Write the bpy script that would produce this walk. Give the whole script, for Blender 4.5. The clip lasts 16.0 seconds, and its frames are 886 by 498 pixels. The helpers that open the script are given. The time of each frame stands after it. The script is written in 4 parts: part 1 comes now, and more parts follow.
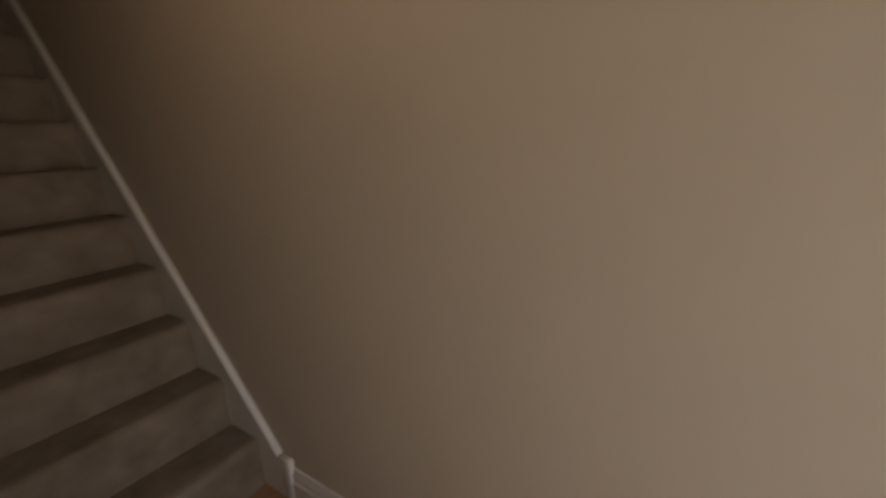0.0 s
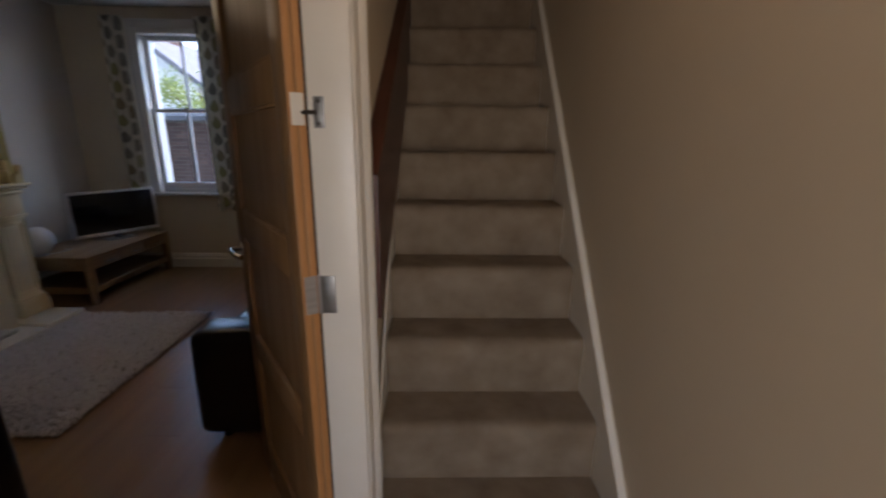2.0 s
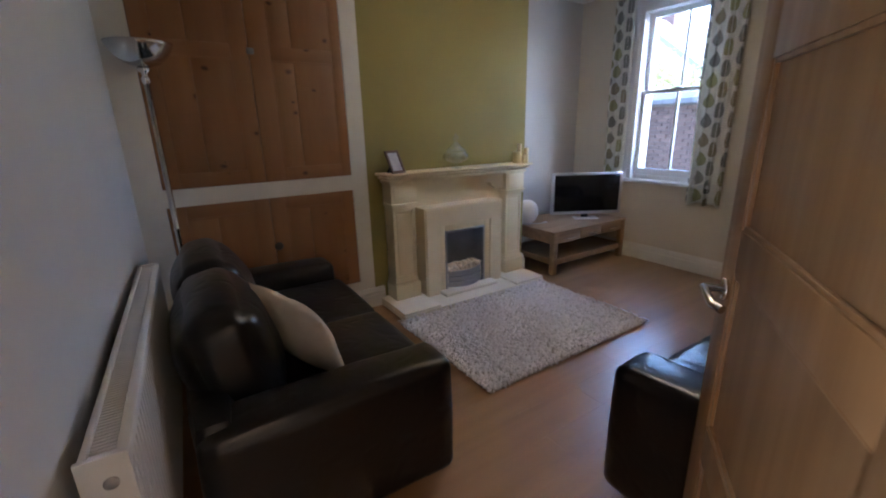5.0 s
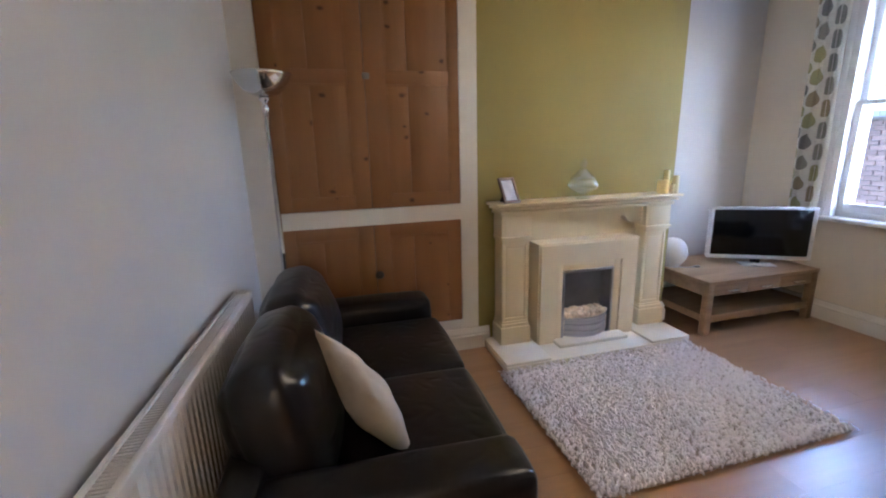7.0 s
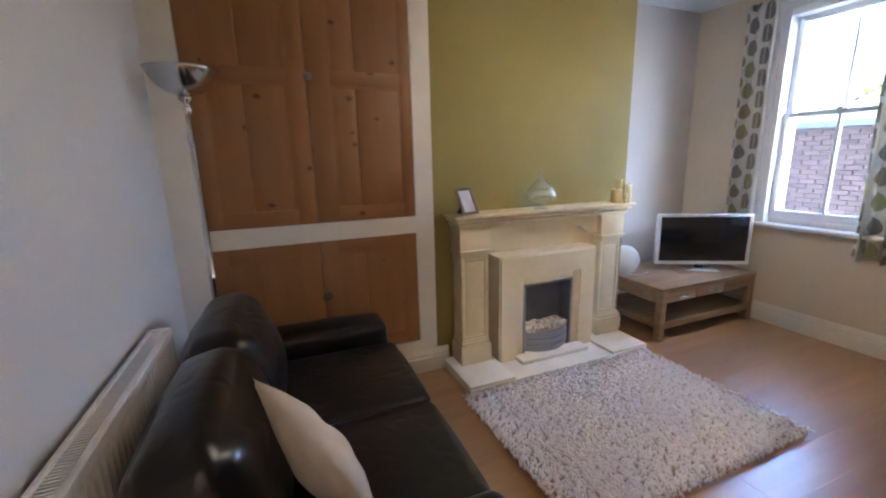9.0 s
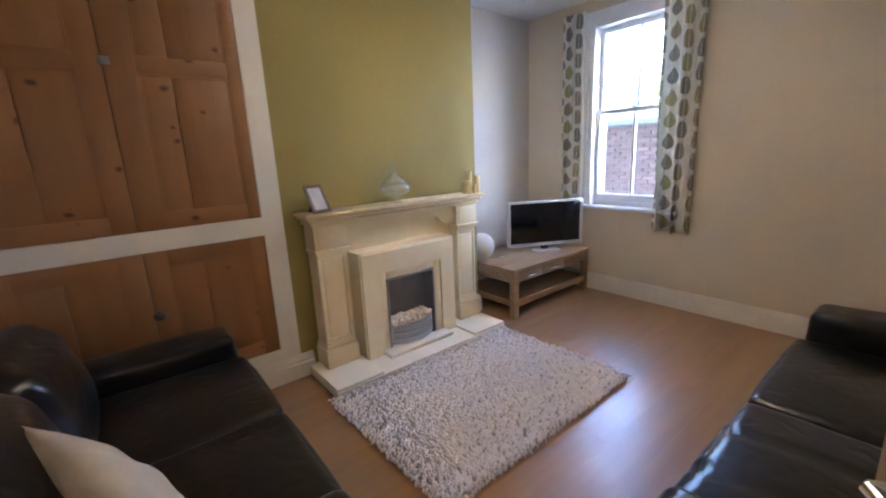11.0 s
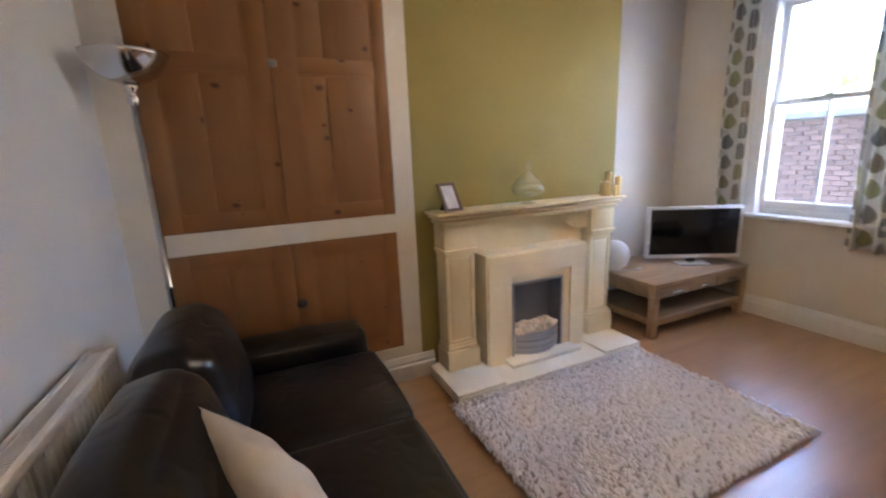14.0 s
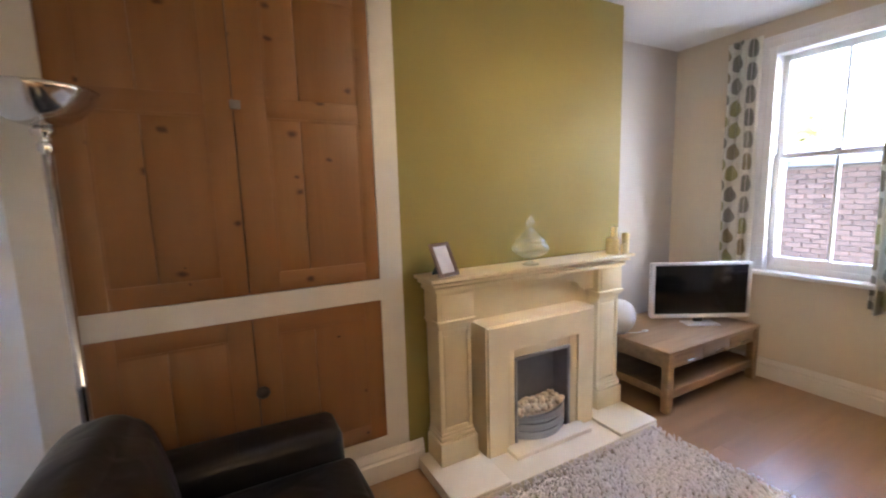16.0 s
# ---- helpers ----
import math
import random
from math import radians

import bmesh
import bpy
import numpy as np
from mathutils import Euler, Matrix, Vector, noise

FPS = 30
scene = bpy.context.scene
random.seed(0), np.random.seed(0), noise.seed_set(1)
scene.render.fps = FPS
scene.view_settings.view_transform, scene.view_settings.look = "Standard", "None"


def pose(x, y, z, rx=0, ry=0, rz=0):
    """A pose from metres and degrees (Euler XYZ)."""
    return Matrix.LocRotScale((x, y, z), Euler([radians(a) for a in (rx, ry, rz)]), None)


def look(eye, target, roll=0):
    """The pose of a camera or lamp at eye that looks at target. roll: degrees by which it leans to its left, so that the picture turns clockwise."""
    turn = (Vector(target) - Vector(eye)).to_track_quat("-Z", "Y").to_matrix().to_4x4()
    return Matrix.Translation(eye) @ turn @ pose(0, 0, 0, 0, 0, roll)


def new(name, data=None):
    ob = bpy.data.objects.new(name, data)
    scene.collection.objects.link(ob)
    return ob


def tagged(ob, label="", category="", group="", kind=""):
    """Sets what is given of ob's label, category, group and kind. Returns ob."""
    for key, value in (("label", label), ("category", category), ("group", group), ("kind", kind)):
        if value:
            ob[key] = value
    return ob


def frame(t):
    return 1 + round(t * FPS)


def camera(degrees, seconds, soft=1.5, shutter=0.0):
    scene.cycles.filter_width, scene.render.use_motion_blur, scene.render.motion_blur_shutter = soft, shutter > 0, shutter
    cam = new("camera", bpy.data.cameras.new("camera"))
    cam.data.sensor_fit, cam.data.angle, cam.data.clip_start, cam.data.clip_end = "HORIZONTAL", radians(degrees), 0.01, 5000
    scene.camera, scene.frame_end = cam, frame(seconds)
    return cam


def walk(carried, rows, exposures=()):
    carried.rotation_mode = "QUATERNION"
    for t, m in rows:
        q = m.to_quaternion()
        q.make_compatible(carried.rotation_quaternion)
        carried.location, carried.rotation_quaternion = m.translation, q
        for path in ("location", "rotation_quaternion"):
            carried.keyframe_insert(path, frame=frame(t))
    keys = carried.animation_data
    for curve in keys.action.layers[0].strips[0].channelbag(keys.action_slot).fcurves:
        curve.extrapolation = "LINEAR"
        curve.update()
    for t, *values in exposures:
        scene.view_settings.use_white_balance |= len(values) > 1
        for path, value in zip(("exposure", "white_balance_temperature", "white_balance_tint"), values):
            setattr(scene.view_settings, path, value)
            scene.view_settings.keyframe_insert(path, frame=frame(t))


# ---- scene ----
cam = camera(93.8, 16.0, soft=2.0, shutter=0.4)
PATH = [
    (0, (3.154, -0.705, 1.409), (4.73, 0.411, 0.888), -3.6),
    (0.5, (3.222, -0.595, 1.4), (4.386, 0.944, 0.873), -1.2),
    (1, (3.324, -0.526, 1.416), (4.084, 1.254, 0.915), -1.2),
    (1.5, (3.342, -0.407, 1.405), (3.821, 1.479, 0.944), -0.6),
    (2, (3.313, -0.222, 1.422), (3.351, 1.712, 0.914), 0.6),
    (2.5, (3.27, -0.142, 1.418), (2.813, 1.734, 0.898), -1.7),
    (3, (3.255, -0.041, 1.419), (2.291, 1.64, 0.922), -0.7),
    (3.5, (3.265, 0.019, 1.414), (2.027, 1.501, 0.894), -0.6),
    (4, (3.202, 0.074, 1.401), (1.782, 1.376, 0.865), -0.9),
    (4.2, (3.157, 0.112, 1.398), (1.688, 1.355, 0.854), -0.9),
    (6.3, (2.782, 0.534, 1.388), (0.965, 1.19, 0.869), -2.1),
    (6.5, (2.761, 0.558, 1.402), (0.918, 1.144, 0.894), -1.9),
    (7, (2.701, 0.568, 1.426), (0.816, 1.054, 0.967), -1.6),
    (7.5, (2.604, 0.542, 1.434), (0.695, 1.009, 1.063), -1.7),
    (8, (2.521, 0.525, 1.446), (0.623, 1.048, 1.096), -1.6),
    (8.5, (2.48, 0.532, 1.442), (0.617, 1.145, 1.05), -1.4),
    (9, (2.481, 0.561, 1.432), (0.674, 1.303, 1.002), -1.4),
    (9.5, (2.484, 0.59, 1.424), (0.75, 1.476, 0.968), -1.1),
    (10, (2.499, 0.63, 1.417), (0.837, 1.644, 0.962), -1.4),
    (10.2, (2.51, 0.645, 1.408), (0.874, 1.701, 0.954), -1.8),
    (12.3, (2.592, 0.743, 1.394), (1.201, 2.108, 0.942), -2.6),
    (12.5, (2.571, 0.729, 1.392), (1.158, 2.073, 0.949), -2.6),
    (13, (2.509, 0.678, 1.39), (0.991, 1.902, 0.945), -2.8),
    (13.5, (2.462, 0.647, 1.379), (0.822, 1.689, 0.905), -2.4),
    (14, (2.341, 0.642, 1.395), (0.561, 1.444, 0.961), -2.4),
    (14.5, (2.247, 0.686, 1.442), (0.368, 1.287, 1.111), -1.4),
    (15, (2.182, 0.721, 1.452), (0.275, 1.29, 1.247), -0.7),
    (15.5, (2.078, 0.737, 1.487), (0.214, 1.432, 1.283), -0.8),
    (16, (1.963, 0.73, 1.489), (0.208, 1.652, 1.227), -1.7),
]
EXPO = [(0.0, 2.25, 6300, 17), (1.0, 2.5, 6300, 17), (2.0, 2.88, 6100, 17), (2.5, 3.18, 5950, 17), (3.0, 3.38, 5600, 17), (3.5, 3.70, 5450, 17), (4.2, 4.08, 5400, 16),
        (6.3, 5.66, 5400, 16), (9.0, 5.62, 5560, 17), (12.3, 5.64, 5700, 18), (14.5, 5.72, 6150, 19), (16.0, 5.86, 6500, 19)]
walk(cam, [(t, look(e, g, r)) for t, e, g, r in PATH], EXPO)
SKY, PENDANT_W, HALL_W, FAN_W, SIDE_W = 0.130, 3.0, 0.55, 1.05, 0.38

# ---------------------------------------------------------------- light
world = bpy.data.worlds.new("world")
scene.world = world
world.use_nodes = True
wn = world.node_tree
sky = wn.nodes.new("ShaderNodeTexSky")
sky.sky_type, sky.sun_disc = "NISHITA", False
sky.sun_elevation, sky.sun_rotation = radians(38), radians(92)
wn.links.new(sky.outputs[0], wn.nodes["Background"].inputs[0])
wn.nodes["Background"].inputs[1].default_value = SKY
sun = new("sun", bpy.data.lights.new("sun", "SUN"))
sun.data.energy, sun.data.angle, sun.data.color = 1.0, radians(20), (1.0, 0.96, 0.90)
sun.matrix_world = look((0, 0, 20), (-8.0, 0.3, 20 - 6.4))


def lamp(name, kind, loc, energy, color, size=0.1, target=None):
    ob = new(name, bpy.data.lights.new(name, kind))
    ob.data.energy, ob.data.color = energy, color
    if kind == "AREA":
        ob.data.shape, ob.data.size, ob.data.size_y = "RECTANGLE", size[0], size[1]
        ob.matrix_world = look(loc, target)
    else:
        ob.data.shadow_soft_size = size
        ob.location = loc
    return ob


lamp("pendant_bulb", "POINT", (1.50, 2.45, 2.305), PENDANT_W, (1.0, 0.77, 0.53), 0.026)
# warm fill added below the hall ceiling; no fitting is seen there
lamp("unseen_hall_fill", "POINT", (3.42, 0.05, 2.36), HALL_W, (1.0, 0.71, 0.47), 0.06)
# invented fill from the side, set in an unseen opening to brighten the hall
lamp("hall_side_fill", "AREA", (2.70, -1.05, 1.10), SIDE_W, (1.0, 0.90, 0.76), (0.70, 1.80), (3.9, -1.05, 1.10))
glazed = lamp("front_door_daylight", "AREA", (3.50, -2.26, 1.12), FAN_W, (1.0, 0.89, 0.76), (0.62, 1.5), (3.46, 1.0, 1.08))
glazed.data.spread = radians(110)


# ---------------------------------------------------------------- materials
def mat(name, c1, c2=None, scale=6.0, stretch=(1, 1, 1), rough=0.5, metal=0.0, bump=0.0, bscale=60.0, vary=0.0, detail=4.0,
        spec=0.5, rvar=0.08, bstretch=None, coat=0.0):
    """A surface of two mixed tones, with grain in its colour, gloss and relief."""
    m = bpy.data.materials.new(name)
    m.use_nodes = True
    n, l = m.node_tree.nodes, m.node_tree.links
    b = n["Principled BSDF"]
    b.inputs["Metallic"].default_value = metal
    b.inputs["Specular IOR Level"].default_value = spec
    b.inputs["Coat Weight"].default_value = coat
    tc = n.new("ShaderNodeTexCoord")
    mp = n.new("ShaderNodeMapping")
    mp.inputs["Scale"].default_value = stretch
    l.new(tc.outputs["Object"], mp.inputs[0])
    info = n.new("ShaderNodeObjectInfo")
    shift = n.new("ShaderNodeVectorMath")
    shift.operation = "SCALE"
    shift.inputs[0].default_value = (7.3, 3.1, 5.7)
    l.new(info.outputs["Random"], shift.inputs["Scale"])
    l.new(shift.outputs[0], mp.inputs["Location"])
    big = n.new("ShaderNodeTexNoise")
    big.inputs["Scale"].default_value, big.inputs["Detail"].default_value = scale, detail
    l.new(mp.outputs[0], big.inputs["Vector"])
    fine = n.new("ShaderNodeTexNoise")
    fine.inputs["Scale"].default_value, fine.inputs["Detail"].default_value = bscale, 3.0
    if bstretch:
        mp2 = n.new("ShaderNodeMapping")
        mp2.inputs["Scale"].default_value = bstretch
        l.new(tc.outputs["Object"], mp2.inputs[0])
        l.new(mp2.outputs[0], fine.inputs["Vector"])
    else:
        l.new(mp.outputs[0], fine.inputs["Vector"])
    c2 = c2 or tuple(x * 0.9 for x in c1)
    mix = n.new("ShaderNodeMix")
    mix.data_type = "RGBA"
    mix.inputs["A"].default_value, mix.inputs["B"].default_value = (*c1, 1), (*c2, 1)
    ramp = n.new("ShaderNodeMapRange")
    ramp.inputs["From Min"].default_value, ramp.inputs["From Max"].default_value = 0.3, 0.7
    l.new(big.outputs["Fac"], ramp.inputs["Value"])
    l.new(ramp.outputs[0], mix.inputs["Factor"])
    hsv = n.new("ShaderNodeHueSaturation")
    l.new(mix.outputs["Result"], hsv.inputs["Color"])
    if vary:
        mr = n.new("ShaderNodeMapRange")
        mr.inputs["To Min"].default_value, mr.inputs["To Max"].default_value = 1 - vary, 1 + vary
        l.new(info.outputs["Random"], mr.inputs["Value"])
        l.new(mr.outputs[0], hsv.inputs["Value"])
    l.new(hsv.outputs[0], b.inputs["Base Color"])
    rr = n.new("ShaderNodeMapRange")
    rr.inputs["To Min"].default_value, rr.inputs["To Max"].default_value = max(0.02, rough - rvar), min(1, rough + rvar)
    l.new(big.outputs["Fac"], rr.inputs["Value"])
    l.new(rr.outputs[0], b.inputs["Roughness"])
    if bump:
        bp = n.new("ShaderNodeBump")
        bp.inputs["Strength"].default_value, bp.inputs["Distance"].default_value = bump, 0.01
        l.new(fine.outputs["Fac"], bp.inputs["Height"])
        l.new(bp.outputs[0], b.inputs["Normal"])
    return m


def knotty(name, c1, c2, knot, axis="Z"):
    """Old waxed pine: long grain with dark round knots."""
    st = {"Z": (9, 9, 0.8), "Y": (9, 0.8, 9), "X": (0.8, 9, 9)}[axis]
    m = mat(name, c1, c2, 1.6, st, 0.45, bump=0.10, bscale=9, vary=0.035, detail=6)
    n, l = m.node_tree.nodes, m.node_tree.links
    b = n["Principled BSDF"]
    tc = n.new("ShaderNodeTexCoord")
    info = n.new("ShaderNodeObjectInfo")
    add = n.new("ShaderNodeVectorMath")
    add.operation = "MULTIPLY_ADD"
    l.new(tc.outputs["Object"], add.inputs[0])
    add.inputs[1].default_value = {"Z": (0, 0.85, 1.15), "Y": (0, 0.85, 1.15), "X": (0.85, 0, 1.15)}[axis]
    comb = n.new("ShaderNodeVectorMath")
    comb.operation = "SCALE"
    comb.inputs[0].default_value = (3.0, 11.0, 17.0)
    l.new(info.outputs["Random"], comb.inputs["Scale"])
    l.new(comb.outputs[0], add.inputs[2])
    vo = n.new("ShaderNodeTexVoronoi")
    vo.inputs["Scale"].default_value = 7.5
    vo.voronoi_dimensions = "2D"
    sx = n.new("ShaderNodeSeparateXYZ")
    cx = n.new("ShaderNodeCombineXYZ")
    l.new(add.outputs[0], sx.inputs[0])
    l.new(sx.outputs["X" if axis == "X" else "Y"], cx.inputs[0])
    l.new(sx.outputs["Z"], cx.inputs[1])
    ripple = n.new("ShaderNodeTexNoise")
    ripple.inputs["Scale"].default_value, ripple.inputs["Detail"].default_value = 26.0, 2.0
    l.new(cx.outputs[0], ripple.inputs["Vector"])
    warp = n.new("ShaderNodeVectorMath")
    warp.operation = "MULTIPLY_ADD"
    warp.inputs[1].default_value = (0.030, 0.014, 0.0)
    l.new(ripple.outputs["Color"], warp.inputs[0])
    l.new(cx.outputs[0], warp.inputs[2])
    l.new(warp.outputs[0], vo.inputs["Vector"])
    mr = n.new("ShaderNodeMapRange")
    mr.inputs["From Min"].default_value, mr.inputs["From Max"].default_value = 0.045, 0.15
    mr.inputs["To Min"].default_value, mr.inputs["To Max"].default_value = 1.0, 0.0
    sz = n.new("ShaderNodeSeparateColor")
    l.new(vo.outputs["Color"], sz.inputs[0])
    wide = n.new("ShaderNodeMath")
    wide.operation = "MULTIPLY_ADD"
    wide.inputs[1].default_value, wide.inputs[2].default_value = 1.0, 0.25
    l.new(sz.outputs[1], wide.inputs[0])
    size = n.new("ShaderNodeMath")
    size.operation = "DIVIDE"
    l.new(vo.outputs["Distance"], size.inputs[0])
    l.new(wide.outputs[0], size.inputs[1])
    l.new(size.outputs[0], mr.inputs["Value"])
    keep = n.new("ShaderNodeMath")
    keep.operation = "GREATER_THAN"
    keep.inputs[1].default_value = 0.80
    sep = n.new("ShaderNodeSeparateColor")
    l.new(vo.outputs["Color"], sep.inputs[0])
    l.new(sep.outputs[0], keep.inputs[0])
    mul = n.new("ShaderNodeMath")
    mul.operation = "MULTIPLY"
    l.new(mr.outputs[0], mul.inputs[0])
    l.new(keep.outputs[0], mul.inputs[1])
    mix = n.new("ShaderNodeMix")
    mix.data_type = "RGBA"
    mix.inputs["B"].default_value = (*knot, 1)
    l.new(mul.outputs[0], mix.inputs["Factor"])
    l.new(b.inputs["Base Color"].links[0].from_socket, mix.inputs["A"])
    l.new(mix.outputs["Result"], b.inputs["Base Color"])
    return m


def crinkle(m, scale, strength):
    """Soft folds over a material's fine grain."""
    n, l = m.node_tree.nodes, m.node_tree.links
    b = n["Principled BSDF"]
    tc = n.new("ShaderNodeTexCoord")
    t = n.new("ShaderNodeTexNoise")
    t.noise_type = "RIDGED_MULTIFRACTAL"
    t.inputs["Scale"].default_value, t.inputs["Detail"].default_value = scale, 2.0
    t.inputs["Distortion"].default_value = 0.6
    l.new(tc.outputs["Object"], t.inputs["Vector"])
    bp = n.new("ShaderNodeBump")
    bp.inputs["Strength"].default_value, bp.inputs["Distance"].default_value = strength, 0.012
    bp.invert = True
    l.new(t.outputs["Fac"], bp.inputs["Height"])
    fine = b.inputs["Normal"].links[0].from_node
    l.new(bp.outputs[0], fine.inputs["Normal"])


def curtain_print(name):
    """Off-white cotton with columns of leaf drops in grey, olive and charcoal."""
    m = mat(name, (0.82, 0.81, 0.75), (0.77, 0.76, 0.70), 40, rough=0.9, bump=0.25, bscale=900, spec=0.2)
    n, l = m.node_tree.nodes, m.node_tree.links
    b = n["Principled BSDF"]
    uv = n.new("ShaderNodeUVMap")
    sp = n.new("ShaderNodeSeparateXYZ")
    l.new(uv.outputs[0], sp.inputs[0])

    def mth(op, a, c=None):
        k = n.new("ShaderNodeMath")
        k.operation = op
        for i, s in enumerate((a, c)):
            if s is None:
                continue
            if isinstance(s, (int, float)):
                k.inputs[i].default_value = s
            else:
                l.new(s, k.inputs[i])
        return k.outputs[0]

    u = mth("DIVIDE", sp.outputs[0], 0.17)
    col = mth("FLOOR", u)
    v = mth("ADD", mth("DIVIDE", sp.outputs[1], 0.165), mth("MULTIPLY", mth("MODULO", col, 2.0), 0.5))
    row = mth("FLOOR", v)
    fu = mth("SUBTRACT", mth("FRACT", u), 0.5)
    fv = mth("SUBTRACT", mth("FRACT", v), 0.5)
    wide = mth("MULTIPLY_ADD", fv, -0.28)
    n[wide.node.name].inputs[2].default_value = 0.36
    rx = mth("DIVIDE", fu, wide)
    ry = mth("DIVIDE", fv, 0.40)
    d = mth("ADD", mth("MULTIPLY", rx, rx), mth("MULTIPLY", ry, ry))
    inside = mth("LESS_THAN", d, 1.0)
    vein = mth("GREATER_THAN", mth("ABSOLUTE", fu), 0.018)
    fac = mth("MULTIPLY", inside, vein)
    cell = n.new("ShaderNodeCombineXYZ")
    l.new(col, cell.inputs[0])
    l.new(row, cell.inputs[1])
    wh = n.new("ShaderNodeTexWhiteNoise")
    wh.noise_dimensions = "2D"
    l.new(cell.outputs[0], wh.inputs["Vector"])
    cr = n.new("ShaderNodeValToRGB")
    cr.color_ramp.interpolation = "CONSTANT"
    els = cr.color_ramp.elements
    els[0].color, els[1].color = (0.27, 0.27, 0.25, 1), (0.40, 0.39, 0.22, 1)
    els[1].position = 0.35
    e = els.new(0.6)
    e.color = (0.33, 0.32, 0.28, 1)
    e = els.new(0.8)
    e.color = (0.36, 0.31, 0.22, 1)
    l.new(wh.outputs["Value"], cr.inputs[0])
    mix = n.new("ShaderNodeMix")
    mix.data_type = "RGBA"
    l.new(fac, mix.inputs["Factor"])
    l.new(b.inputs["Base Color"].links[0].from_socket, mix.inputs["A"])
    l.new(cr.outputs[0], mix.inputs["B"])
    l.new(mix.outputs["Result"], b.inputs["Base Color"])
    tr = n.new("ShaderNodeBsdfTranslucent")
    l.new(mix.outputs["Result"], tr.inputs["Color"])
    ms = n.new("ShaderNodeMixShader")
    ms.inputs[0].default_value = 0.30
    l.new(b.outputs[0], ms.inputs[1])
    l.new(tr.outputs[0], ms.inputs[2])
    l.new(ms.outputs[0], n["Material Output"].inputs["Surface"])
    return m


def glass_mat(name, tint=(1, 1, 1), rough=0.0, ior=1.45):
    m = bpy.data.materials.new(name)
    m.use_nodes = True
    b = m.node_tree.nodes["Principled BSDF"]
    b.inputs["Base Color"].default_value = (*tint, 1)
    b.inputs["Transmission Weight"].default_value = 1.0
    b.inputs["Roughness"].default_value = rough
    b.inputs["IOR"].default_value = ior
    return m


def thin_glass(name):
    """Blown glass: clear, with a bright gloss that grows at its edges."""
    m = bpy.data.materials.new(name)
    m.use_nodes = True
    n, l = m.node_tree.nodes, m.node_tree.links
    n.remove(n["Principled BSDF"])
    clear, gloss = n.new("ShaderNodeBsdfTransparent"), n.new("ShaderNodeBsdfGlossy")
    clear.inputs["Color"].default_value = (0.96, 0.98, 0.98, 1)
    gloss.inputs["Roughness"].default_value = 0.06
    fr = n.new("ShaderNodeLayerWeight")
    fr.inputs["Blend"].default_value = 0.30
    mix = n.new("ShaderNodeMixShader")
    part_gloss = n.new("ShaderNodeMath")
    part_gloss.operation = "MULTIPLY_ADD"
    part_gloss.inputs[1].default_value, part_gloss.inputs[2].default_value = 0.65, 0.10
    rim = n.new("ShaderNodeMath")
    rim.operation = "POWER"
    rim.inputs[1].default_value = 1.6
    l.new(fr.outputs["Facing"], rim.inputs[0])
    l.new(rim.outputs[0], part_gloss.inputs[0])
    l.new(part_gloss.outputs[0], mix.inputs[0])
    l.new(clear.outputs[0], mix.inputs[1])
    l.new(gloss.outputs[0], mix.inputs[2])
    l.new(mix.outputs[0], n["Material Output"].inputs["Surface"])
    return m


def leaf_mat(name):
    """Thin leaves that let daylight through."""
    m = mat(name, (0.115, 0.150, 0.05), (0.075, 0.105, 0.035), 2.5, rough=0.6, spec=0.3)
    n, l = m.node_tree.nodes, m.node_tree.links
    b = n["Principled BSDF"]
    tr = n.new("ShaderNodeBsdfTranslucent")
    tr.inputs["Color"].default_value = (0.46, 0.52, 0.20, 1)
    ms = n.new("ShaderNodeMixShader")
    ms.inputs[0].default_value = 0.55
    l.new(b.outputs[0], ms.inputs[1])
    l.new(tr.outputs[0], ms.inputs[2])
    l.new(ms.outputs[0], n["Material Output"].inputs["Surface"])
    return m


def glow(name, color, strength, base=(0.8, 0.75, 0.65)):
    m = mat(name, base, None, 20, rough=0.8, bump=0.1, bscale=300)
    b = m.node_tree.nodes["Principled BSDF"]
    b.inputs["Emission Color"].default_value = (*color, 1)
    b.inputs["Emission Strength"].default_value = strength
    return m


M_CREAM = mat("cream_wall_paint", (0.63, 0.555, 0.435), (0.60, 0.525, 0.41), 2.2, rough=0.75, bump=0.035, bscale=55, spec=0.3)
# white paint in two tones: window light lifts the south wall's colour
M_SOUTH = mat("daylit_white_wall_paint", (0.64, 0.635, 0.63), (0.61, 0.605, 0.60), 2.2, rough=0.75, bump=0.035, bscale=55, spec=0.3)
# alcove and breast sides: colour lowered for the weaker light there
M_WHITEWALL = mat("dimmer_white_wall_paint", (0.57, 0.54, 0.50), (0.54, 0.51, 0.47), 2.2, rough=0.75, bump=0.035, bscale=55, spec=0.3)
M_GREEN = mat("olive_green_paint", (0.330, 0.272, 0.088), (0.306, 0.250, 0.079), 2.0, rough=0.7, bump=0.035, bscale=60, spec=0.3)
M_CEIL = mat("white_ceiling_paint", (0.72, 0.71, 0.68), (0.69, 0.68, 0.65), 2.5, rough=0.85, bump=0.15, bscale=70)
M_GLOSS = mat("white_gloss_paint", (0.72, 0.69, 0.62), (0.69, 0.655, 0.58), 9, rough=0.35, bump=0.05, bscale=40)
M_UPVC = mat("white_window_paint", (0.78, 0.79, 0.80), (0.74, 0.75, 0.76), 8, rough=0.35, bump=0.04, bscale=40)
M_PINE = knotty("waxed_pine_upright", (0.288, 0.134, 0.047), (0.252, 0.113, 0.038), (0.085, 0.034, 0.013), "Z")
